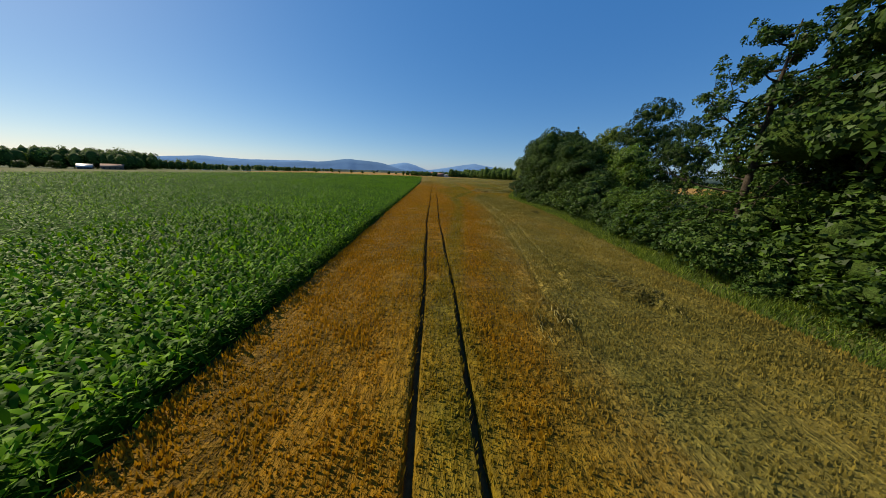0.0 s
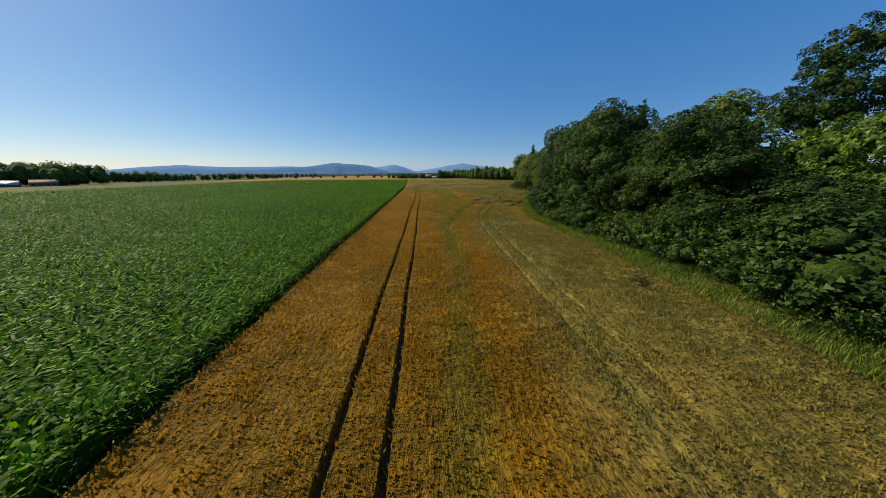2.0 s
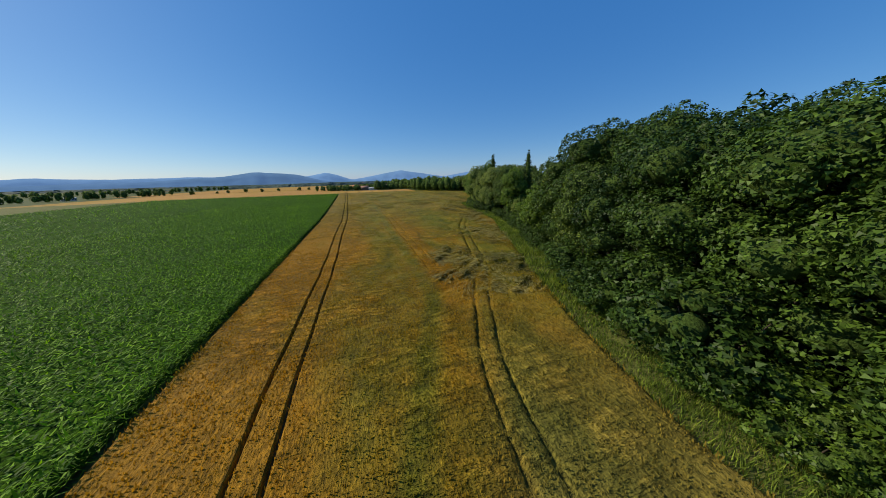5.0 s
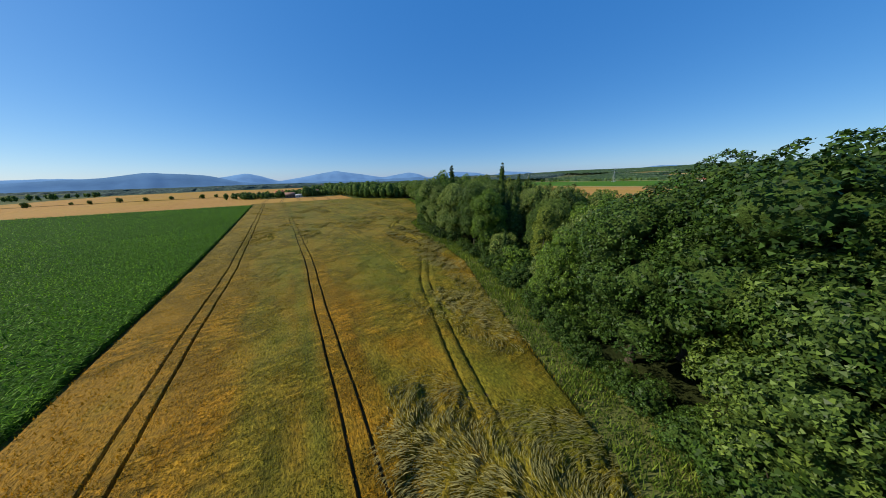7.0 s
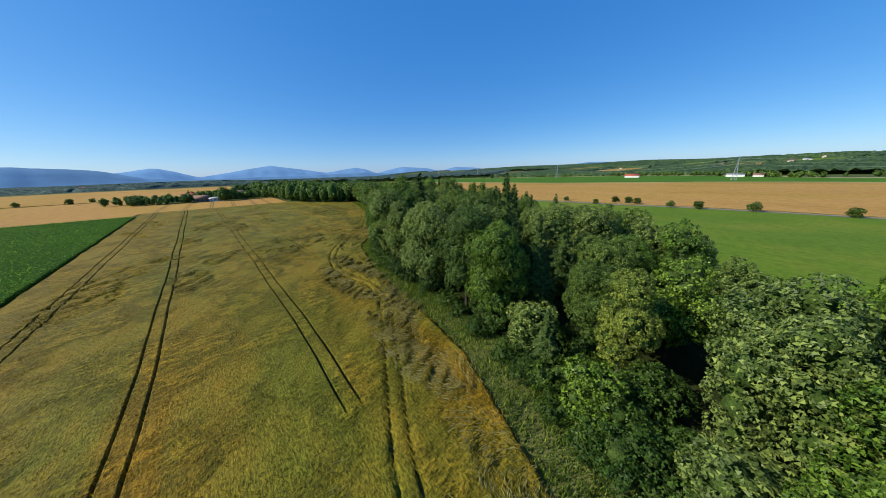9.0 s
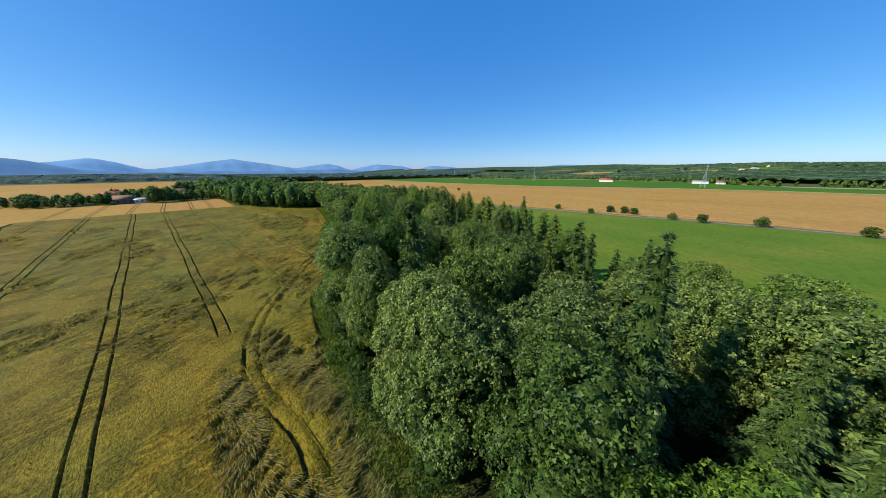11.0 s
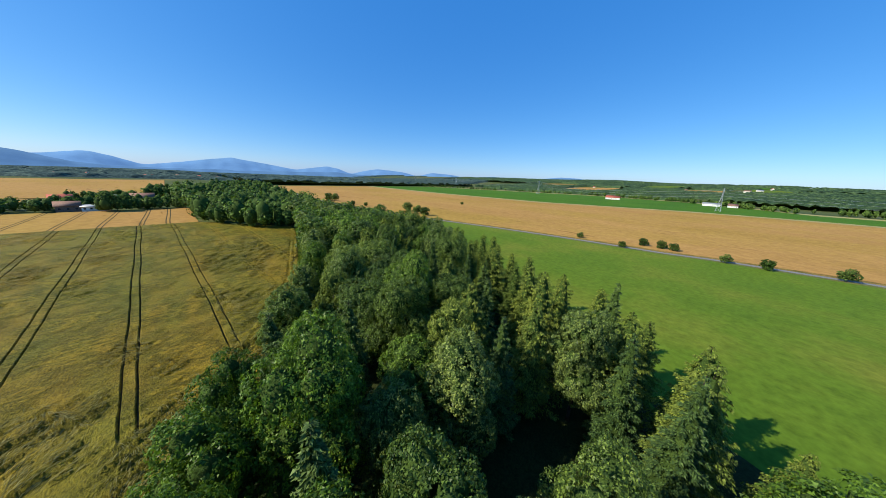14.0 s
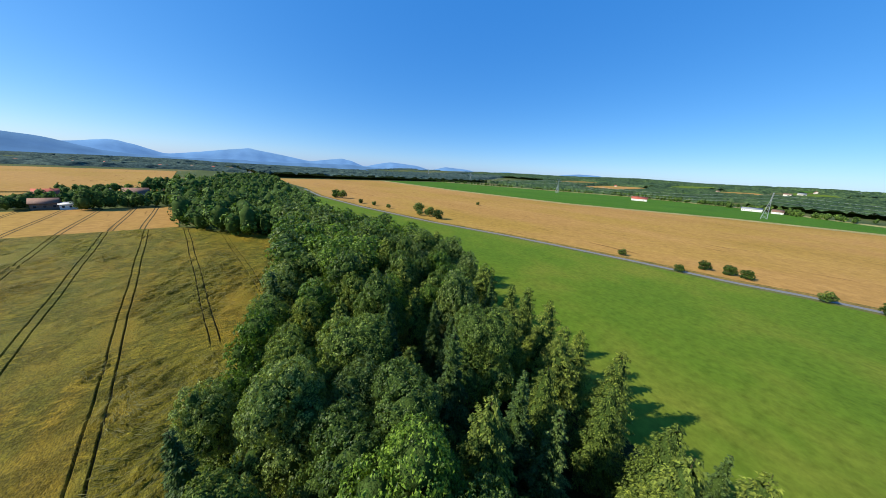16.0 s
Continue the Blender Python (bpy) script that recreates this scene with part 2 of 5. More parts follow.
GOLD, OLIVE = (0.288, 0.147, 0.008), (0.196, 0.150, 0.013)
M = {
    "ground": field_mat("ground_plain", [(0.35, (0.06, 0.085, 0.03)), (0.55, (0.09, 0.11, 0.035)), (0.75, (0.24, 0.17, 0.075))], 0.006, 0.2, 0.2),
    "straw": crop_mat("flattened_straw", (0.30, 0.25, 0.088), (0.26, 0.235, 0.08), 0.3, False, (0.20, 0.205, 0.07)),
    "soil": field_mat("field_soil", [(0.3, (0.06, 0.047, 0.022)), (0.7, (0.105, 0.085, 0.036))], 0.3, 3, 0.5, bump_dist=0.05),
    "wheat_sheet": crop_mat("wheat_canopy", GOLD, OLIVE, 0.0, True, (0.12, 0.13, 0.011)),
    "wheat": crop_mat("wheat_stalks", tuple(1.32 * c for c in GOLD), tuple(1.32 * c for c in OLIVE)),
    # near-black grain stands in for the shade between maize leaves
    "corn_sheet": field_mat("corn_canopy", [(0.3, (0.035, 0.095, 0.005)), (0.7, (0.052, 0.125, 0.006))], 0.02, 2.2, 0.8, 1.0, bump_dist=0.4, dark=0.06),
    "corn": leaf_mat("corn_leaf", (0.038, 0.12, 0.004), (0.13, 0.27, 0.010), 0.55, 0.3, 0.05, 0.0, 0.07),
    "meadow": field_mat("meadow_grass", [(0.3, (0.08, 0.145, 0.012)), (0.5, (0.105, 0.165, 0.014)), (0.72, (0.16, 0.18, 0.022))], 0.02, 0.45, 0.3, dark=0.72),
    "ripe": field_mat("ripe_field", [(0.3, (0.33, 0.185, 0.052)), (0.7, (0.39, 0.225, 0.066))], 0.012, 0.22, 0.3, stretch=(1, 0.25, 1), dark=0.8, streak=True),
    "crop_green": field_mat("green_crop", [(0.3, (0.05, 0.125, 0.009)), (0.7, (0.068, 0.15, 0.011))], 0.01, 0.4, 0.4, dark=0.75),
    "verge": field_mat("grass_verge", [(0.3, (0.09, 0.115, 0.03)), (0.7, (0.17, 0.16, 0.05))], 0.15, 4, 0.6, bump_dist=0.1),
    # undergrowth tone with some of the wood's shade put into the dark colour
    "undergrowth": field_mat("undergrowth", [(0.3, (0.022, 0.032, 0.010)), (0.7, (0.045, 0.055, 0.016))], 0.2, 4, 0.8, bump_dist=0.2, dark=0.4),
    "grass": leaf_mat("grass_blade", (0.075, 0.125, 0.018), (0.18, 0.24, 0.038), 0.5, 0.35, 0.15, 0.0, 0.2),
    "ditch": field_mat("roadside_weeds", [(0.3, (0.12, 0.12, 0.03)), (0.5, (0.24, 0.17, 0.045)), (0.7, (0.34, 0.24, 0.07))], 0.12, 0.9, 0.8, bump_dist=0.5, dark=0.35),
    "dry_grass": field_mat("dry_grass", [(0.3, (0.30, 0.26, 0.10)), (0.7, (0.42, 0.36, 0.15))], 0.05, 1.0, 0.3),
    "asphalt": plain_mat("asphalt", (0.165, 0.165, 0.16), 0.9, 0, 0.2, 1.0),
    "bark": field_mat("bark", [(0.3, (0.05, 0.04, 0.028)), (0.7, (0.10, 0.08, 0.06))], 2.0, 9, 0.8, bump_dist=0.05),
    # for the hulls added inside crowns; dark grain stands in for shade between leaves
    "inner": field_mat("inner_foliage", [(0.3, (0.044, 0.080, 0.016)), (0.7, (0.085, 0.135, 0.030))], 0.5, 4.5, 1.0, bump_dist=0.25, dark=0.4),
    "birch_bark": plain_mat("pale_bark", (0.15, 0.13, 0.11), 0.8, 0, 0.4, 4.0),
    "oak": leaf_mat("oak_leaf", (0.056, 0.102, 0.020), (0.165, 0.232, 0.045), trans=0.3, per_object=0.55),
    # leaf colour darkened to stand for the shaded side of the wood edge
    "shaded_edge": leaf_mat("shaded_edge_leaf", (0.018, 0.043, 0.008), (0.058, 0.108, 0.017), 0.5, trans=0.15, per_object=0.7, spec=0.15),
    "ash": leaf_mat("ash_leaf", (0.050, 0.108, 0.014), (0.168, 0.262, 0.034), trans=0.3, per_object=0.55),
    "grey": leaf_mat("poplar_leaf", (0.088, 0.138, 0.040), (0.215, 0.275, 0.070), trans=0.3, per_object=0.55),
    "larch": leaf_mat("larch_needle", (0.082, 0.130, 0.024), (0.205, 0.250, 0.044), 0.6, 0.25, per_object=0.7, spec=0.15),
    "spruce": leaf_mat("spruce_needle", (0.040, 0.080, 0.024), (0.105, 0.158, 0.042), 0.6, 0.1, spec=0.15),
    "bush": leaf_mat("bush_leaf", (0.028, 0.064, 0.010), (0.085, 0.145, 0.019)),
    # far woods, hill woods less: distance haze put into the leaf colour
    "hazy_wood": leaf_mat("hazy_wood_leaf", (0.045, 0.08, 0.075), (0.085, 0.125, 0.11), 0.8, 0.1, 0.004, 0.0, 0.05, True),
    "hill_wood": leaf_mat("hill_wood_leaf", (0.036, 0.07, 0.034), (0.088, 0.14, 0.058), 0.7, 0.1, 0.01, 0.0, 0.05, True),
    "far_wood": leaf_mat("far_wood_leaf", (0.042, 0.088, 0.020), (0.13, 0.205, 0.042), 0.6, 0.2, 0.01, 0.0, 0.1),
}


# blue base colour and a faint glow paint the distance haze on
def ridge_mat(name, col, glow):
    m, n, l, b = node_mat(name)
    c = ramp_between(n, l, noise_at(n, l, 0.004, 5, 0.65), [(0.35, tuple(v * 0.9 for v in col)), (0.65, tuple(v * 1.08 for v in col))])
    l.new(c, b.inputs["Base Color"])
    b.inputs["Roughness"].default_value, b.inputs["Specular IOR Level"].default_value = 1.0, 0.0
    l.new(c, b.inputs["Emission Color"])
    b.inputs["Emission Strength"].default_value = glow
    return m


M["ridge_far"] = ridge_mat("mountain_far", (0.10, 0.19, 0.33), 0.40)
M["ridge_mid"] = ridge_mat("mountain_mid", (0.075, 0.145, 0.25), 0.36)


# ---- small tools ----
def mesh_of(name, verts, faces, mat):
    """A mesh from numpy arrays: verts (n, 3), faces (m, 3) or (m, 4)."""
    me = bpy.data.meshes.new(name)
    verts, faces = np.asarray(verts, np.float32), np.asarray(faces, np.int32)
    k = faces.shape[1]
    me.vertices.add(len(verts))
    me.vertices.foreach_set("co", verts.ravel())
    me.loops.add(faces.size)
    me.loops.foreach_set("vertex_index", faces.ravel())
    me.polygons.add(len(faces))
    me.polygons.foreach_set("loop_start", np.arange(0, faces.size, k, dtype=np.int32))
    me.update(calc_edges=True)
    me.materials.append(mat)
    return me


def put(name, me, label="", category="", group="", kind="", at=None, parent=None):
    ob = new(name, me)
    if at is not None:
        ob.matrix_basis = at
    if parent is not None:
        ob.parent = parent
    return tagged(ob, label, category, group, kind)


def step(a, b, v):
    u = np.clip((np.asarray(v, float) - a) / (b - a), 0, 1)
    return u * u * (3 - 2 * u)


def land(x, y):
    """Height of the ground."""
    x, y = np.asarray(x, float), np.asarray(y, float)
    z = -7.0 * step(112, 300, x)
    z = z + 72 * step(1150, 2700, x - 0.1 * y) * (0.8 + 0.2 * np.sin(x / 310 + 1.0) * np.cos(y / 270))
    z = z - 6 * step(120, 700, -x)
    far = np.hypot(x, y)
    return z - 20 * step(2600, 4800, far) * step(0, 1, 1 - step(1150, 2700, x))


def bend(y):
    """How far the rows of the field swing to the left as they go on."""
    u = np.maximum(np.asarray(y, float) - 180, 0)
    return -0.037 * u * u / (u + 30)


def along(line, y):
    return np.interp(y, [p[1] for p in line], [p[0] for p in line])


def quilt(xs, ys, lift=0.0):
    """A sheet over the land on the grid xs, ys: verts and quads."""
    gx, gy = np.meshgrid(xs, ys)
    z = land(gx, gy) + lift
    n = len(xs)
    i = (np.arange(len(ys) - 1)[:, None] * n + np.arange(n - 1)[None]).ravel()
    return np.stack([gx, gy, z], -1).reshape(-1, 3), np.stack([i, i + 1, i + 1 + n, i + n], 1)


def strip(left, right, ys, across, lift, drop=None):
    """A sheet between two lines x(y); lift(x, y) above the land; drop closes its sides to the ground."""
    u = np.linspace(0, 1, across)
    L, R = left(ys), right(ys)
    gx = L[:, None] + (R - L)[:, None] * u[None]
    gy = np.repeat(ys[:, None], across, 1)
    gz = land(gx, gy) + lift(gx, gy)
    if drop is not None:
        gx = np.concatenate([gx[:, :1] - 0.02, gx, gx[:, -1:] + 0.02], 1)
        gy = np.concatenate([gy[:, :1], gy, gy[:, -1:]], 1)
        gz = np.concatenate([land(gx[:, :1], gy[:, :1]) + drop, gz, land(gx[:, -1:], gy[:, -1:]) + drop], 1)
    n = gx.shape[1]
    i = (np.arange(len(ys) - 1)[:, None] * n + np.arange(n - 1)[None]).ravel()
    return np.stack([gx, gy, gz], -1).reshape(-1, 3), np.stack([i, i + 1, i + 1 + n, i + n], 1)


def joined(parts):
    vs, fs, o = [], [], 0
    for v, f in parts:
        vs.append(v)
        fs.append(np.asarray(f) + o)
        o += len(v)
    return np.concatenate(vs), np.concatenate(fs)


def waves(x, y, seed=0):
    """Soft pseudo-noise in 0..1 from crossed waves, for numpy arrays."""
    r = np.random.RandomState(seed)
    s = 0
    for k in range(7):
        a, w, p = r.uniform(0, 6.28), r.uniform(0.5, 1.8), r.uniform(0, 6.28)
        s = s + np.sin((x * math.cos(a) + y * math.sin(a)) * w + p + 1.3 * np.sin(x * math.sin(a * 2) * 0.6 + y * 0.5 * w + k))
    return 0.5 + s / 10


# ---- plan of the place ----
CORN_EDGE = -8.3
WHEAT_EDGE = [(17, -15), (17.5, 13), (18.5, 22), (22, 43), (23.4, 60), (24, 84), (27, 96), (33, 112), (38, 125), (45, 144), (53, 163), (57, 185),
              (60, 205), (67, 231), (76, 243), (85.5, 258), (91, 271), (101, 295), (106, 310), (118, 350), (129, 388), (131, 400), (112, 425), (80, 458)]
WOOD_LEFT = [(22, -15), (22, 24), (26, 43), (28, 60), (28, 85), (31, 98), (38, 112), (43, 125), (50, 143), (57, 160), (60, 180), (63, 205), (71, 232), (80, 244), (89, 258),
             (94, 272), (104, 296), (111, 315), (122, 350), (132, 388), (134, 400)]
WOOD_RIGHT = [(44, -15), (47, 40), (55, 90), (68, 110), (85, 130), (106, 150), (115, 165), (122, 180), (127, 190), (132, 202), (141, 215), (147, 233), (157, 255), (166, 275),
              (176, 293), (184, 318), (184, 340), (180, 358), (172, 375), (164, 396), (160, 430)]
TREE_HEIGHT = [(20, 0), (20, 18), (7, 24), (6, 34), (6.5, 44), (10, 52), (15, 61), (20, 76), (21.5, 88), (20, 100), (18.5, 110), (17, 120), (15.5, 135), (14.5, 145), (15, 156), (19, 166), (21, 180), (20, 230), (19, 300), (19, 430)]
HEAD = [(5.5, -5), (7.4, 14), (8.8, 21), (11.5, 39), (12.9, 68), (13.8, 80), (16, 93), (22, 108), (27.4, 118.6), (31.3, 134), (34.2, 143), (38, 156), (48, 176), (53, 188), (54.3, 196),
        (52.6, 205), (51.9, 211), (53.2, 220), (57, 230), (61, 236.5), (68, 247), (74, 255.5), (82, 265), (101, 303), (110.7, 335), (124, 378), (126, 395)]
TRAMS = [(0.0, -15, 0.6), (17.85, 116, 0), (37.2, 163, 0), (51.8, 226, 0), (67.2, 250, 0), (82.2, 266, 0), (98.4, 300, 0), (113.3, 318, 0)]   # x at the start, first y, drift
FIELD_END = 452.0


# ---- ground ----
def spaced(far, fine, near, grow=1.22):
    """Grid lines, close together near the middle and wider towards the far edge."""
    v, d = [near], fine
    while v[-1] < far:
        v.append(v[-1] + d)
        d *= grow
    return v


gxs = np.array(sorted([-v for v in spaced(4700, 14, 60)] + list(np.arange(-45, 60, 15)) + spaced(4700, 12, 60) + list(np.arange(930, 3000, 57))))
gys = np.array(sorted([-v for v in spaced(4700, 20, 40)] + list(np.arange(-20, 480, 20)) + spaced(4700, 20, 480) + list(np.arange(-1190, -60, 61)) + list(np.arange(531, 1500, 61))))
v, f = quilt(gxs, gys, -0.25)
put("ground", mesh_of("ground", v, f, M["ground"]), "wide farmland plain rising into low hills", "ground", kind="structure")


def head_gap(x, y):
    """Distance from the middle of the headland track."""
    hy = np.array([p[1] for p in HEAD], float)
    hx = np.array([p[0] for p in HEAD], float)
    yy = np.linspace(hy[0], hy[-1], 900)
    xx = np.interp(yy, hy, hx)
    ker = np.ones(17) / 17
    xx = np.convolve(np.pad(xx, 8, "edge"), ker, "valid")
    cx = np.interp(y, yy, xx)
    sl = np.interp(y, yy, np.gradient(xx, yy))
    return (x - cx) / np.sqrt(1 + sl * sl)


def sway(y):
    """The driver's small wandering."""
    return 0.12 * np.sin(y * 0.11) + 0.035 * np.sin(y * 0.43 + 1)


def track_mask(x, y):
    """1 where a wheel ran, 0 where the crop stands."""
    m = np.zeros_like(x)
    wob = sway(y)
    for x0, y0, drift in TRAMS:
        c = x0 + bend(y) + wob + drift * step(50, 135, y)
        d = np.minimum(np.abs(x - c - 0.92), np.abs(x - c + 0.92))
        m = np.maximum(m, 0.9 * step(0.16, 0.08, d - 0.02 * step(70, 170, y)) * step(y0, y0 + 5, y))
    d = head_gap(x, y)
    d = np.minimum(np.abs(d - 0.92), np.abs(d + 0.92))
    on = step(10, 16, y) * step(400, 392, y)
    return np.maximum(m, (0.42 + 0.3 * step(40, 56, y) + 0.18 * step(88, 120, y)) * step(0.2, 0.11, d - 0.05 * step(75, 120, y)) * on)


LODGED = [(24, 124, 6, 8), (31, 117, 5, 7), (20, 113, 4, 2.5), (27, 107, 5, 3.5), (38, 145, 3, 8), (47, 168, 4, 12), (49, 204, 2.8, 14), (57, 205, 2.2, 10), (32, 254, 11, 5), (47, 246, 9, 5),
          (53, 262, 8, 5), (93, 330, 8, 22), (90, 292, 7, 8), (76.6, 305, 2.5, 5), (108, 335, 5, 16), (101, 370, 6, 20), (88, 370, 5, 18), (60, 262, 4, 6), (70, 268, 4, 5), (30, 425, 10, 8),
          (13, 15, 1.2, 3.5), (6.3, 12.3, 0.5, 1.5), (5, 11, 0.4, 1.2), (20.5, 52, 0.8, 2), (13, 262, 6, 4), (45, 264, 3, 7), (56, 258, 6, 10), (39, 237, 4, 5), (46, 240, 3.5, 6), (55, 215, 1.6, 7), (56, 188, 2, 9), (62, 210, 2, 7), (27, 248, 5, 6), (58, 254, 5, 6), (64, 279, 4, 6), (70, 246, 4, 6), (20, 388, 7, 12), (36, 318, 5, 16), (87, 340, 9, 26), (103, 348, 5, 18), (84, 292, 6, 12), (53, 366, 5, 10)]


def lodging(x, y):
    """How flat the crop lies, 0 to 1."""
    w = np.zeros_like(x)
    for cx, cy, rx, ry in LODGED:
        d = np.hypot((x - cx) / rx, (y - cy) / ry) + 0.5 * (waves(x / 1.6, y / 1.6, 5) - 0.5)
        w = np.maximum(w, step(1.1, 0.6, d))
    edge = step(13, 3, np.abs(head_gap(x, y) - 3)) * step(95, 115, y) * step(380, 300, y)
    rough = step(0.42, 0.58, waves(x / 2.6, y / 4.0, 9)) * edge * (0.5 + 0.5 * step(165, 188, y))
    odd = step(0.68, 0.80, waves(x / 5, y / 8, 3)) * step(185, 250, y)
    return np.clip(np.maximum(w * (0.55 + 0.6 * waves(x / 1.2, y / 2.2, 7)), np.maximum(rough, 0.8 * odd)), 0, 1)


def crop_height(x, y):
    lo = lodging(x, y)
    h = 0.56 + 0.12 * step(120, 200, y) + 0.14 * (waves(x / 0.9, y / 2.6, 1) - 0.5) + 0.10 * (waves(x * 2.3, y * 2.3, 2) - 0.5)
    flat = 0.02 + 0.74 * step(0.45, 0.55, waves(x * 0.5 + y * 0.2, y * 2.0 - x * 1.1, 4)) + 0.12 * waves(x * 3, y * 3, 6)
    h = h * (1 - lo) + np.maximum(flat, 0.06) * lo
    t = track_mask(x, y)
    return h * (1 - t) + 0.03 * t, t


def wheat_sheet(name, x0, x1, y0, y1, dx, dy):
    lanes = [a + s * 0.92 + o for a, first, drift in TRAMS if first < y1 for s in (-1, 1) for o in (-0.30, -0.19, -0.10, 0.10, 0.19, 0.30)]
    xs, ys = np.array(sorted([*np.arange(x0, x1 + 20, dx), *lanes])), np.linspace(y0, y1, int((y1 - y0) / dy) + 1)
    gx, gy = np.meshgrid(xs, ys)
    gx = gx + bend(gy) + sway(gy) + 0.6 * step(50, 135, gy) * step(9, 3, gx)
    L = CORN_EDGE + 0.15 + bend(gy)
    R = along(WHEAT_EDGE, gy)
    gx = np.clip(gx, L, R)
    h, t = crop_height(gx, gy)
    h = h - 0.04 * (1 - t) * (1 - step(70, 150, gy)) * (h > 0.3)
    h = np.where((gx <= L + 1e-6) | (gx >= R - 1e-6), 0.02, h)
    n = len(xs)
    i = (np.arange(len(ys) - 1)[:, None] * n + np.arange(n - 1)[None])
    flat_x = gx
    wide = (flat_x[:-1, 1:] - flat_x[:-1, :-1] + flat_x[1:, 1:] - flat_x[1:, :-1]) > 1e-4
    soil = (t[:-1, :-1] + t[1:, 1:] + t[:-1, 1:] + t[1:, :-1]) > 3.0
    i, soil = i[wide], soil[wide]
    f = np.stack([i, i + 1, i + 1 + n, i + n], 1)
    me = mesh_of(name, np.stack([gx, gy, land(gx, gy) + h], -1).reshape(-1, 3), f, M["wheat_sheet"])
    me.materials.append(M["soil"])
    me.polygons.foreach_set("material_index", soil.astype(np.int32))
    me.polygons.foreach_set("use_smooth", np.ones(len(f), bool))
    return me


put("wheat_field", wheat_sheet("wheat_near", -9, 46, -15, 140, 0.25, 0.6), "ripening wheat with tractor tracks and flattened patches", "wheat field", kind="structure")
put("wheat_field", wheat_sheet("wheat_middle", -16, 84, 140, 260, 0.42, 0.55), "ripening wheat with tractor tracks and flattened patches", "wheat field", kind="structure")
put("wheat_field", wheat_sheet("wheat_rear", -16, 126, 260, 360, 0.55, 0.7), "ripening wheat with tractor tracks and flattened patches", "wheat field", kind="structure")
put("wheat_field", wheat_sheet("wheat_far", -22, 134, 360, FIELD_END, 0.8, 1.6), "ripening wheat with tractor tracks and flattened patches", "wheat field", kind="structure")


def wheat_ears(name, rng, x0, x1, y0, y1, per_m2, width, tall):
    """Stalks with ears: a slim kite each, leaning with the wind, lying where the crop is flattened."""
    n = int((x1 - x0) * (y1 - y0) * per_m2)
    x, y = rng.uniform(x0, x1, n), rng.uniform(y0, y1, n)
    if y1 < 80:
        x = np.round(x / 0.3) * 0.3 + rng.normal(0, 0.065, n) + bend(y)          # drilled rows
    ok = (x > CORN_EDGE + 0.15 + bend(y)) & (x < along(WHEAT_EDGE, y) + 0.2) & (rng.uniform(0, 1, n) > track_mask(x, y) * 1.25)
    ok &= rng.uniform(0, 1, n) < 1.0 - 0.75 * step(130, 215, y)
    ok &= rng.uniform(0, 1, n) < 0.75 + 0.5 * waves(x * 1.7, y * 1.7, 8)
    x, y = x[ok], y[ok]
    n = len(x)
    lo = lodging(x, y)
    h, _ = crop_height(x, y)
    size = tall * rng.uniform(0.7, 1.25, n)
    swirl = 0.4 + 2.6 * waves(x / 3, y / 7, 11) + rng.normal(0, 0.7, n)
    lean = 0.28 + rng.normal(0, 0.22, n) + lo * 0.9
    dx, dy = np.cos(swirl) * np.sin(lean), np.sin(swirl) * np.sin(lean)
    dz = np.maximum(np.cos(lean), 0.12)
    z = land(x, y) + np.maximum(h - 0.24 * (1 - lo) - 0.04, 0.0) + 0.16 * (waves(x * 2.2, y * 2.2, 12) - 0.4)
    a = rng.uniform(0, 6.28, n)
    sx, sy = np.cos(a) * width, np.sin(a) * width
    b = np.stack([x, y, z], 1)
    d = np.stack([dx, dy, dz], 1) * size[:, None]
    s = np.stack([sx, sy, np.zeros(n)], 1) * rng.uniform(0.6, 1.3, n)[:, None]
    vs = np.stack([b, b + d * 0.68 + s, b + d, b + d * 0.72 - s], 1).reshape(-1, 3)
    k = np.arange(n) * 4
    return mesh_of(name, vs, np.stack([k, k + 1, k + 2, k + 3], 1), M["wheat"])


rng = np.random.RandomState(4)
for x0, x1, y0, y1, d, w, tall in ((-9, 20, 2, 28, 150, 0.030, 0.34), (-9, 26, 28, 70, 80, 0.036, 0.36), (-9, 46, 70, 140, 34, 0.045, 0.38), (-12, 64, 140, 215, 14, 0.055, 0.4)):
    put("wheat_stalks", wheat_ears("wheat_stalks", rng, x0, x1, y0, y1, d, w, tall), "golden and olive wheat ears standing close together", "wheat", kind="stuff")


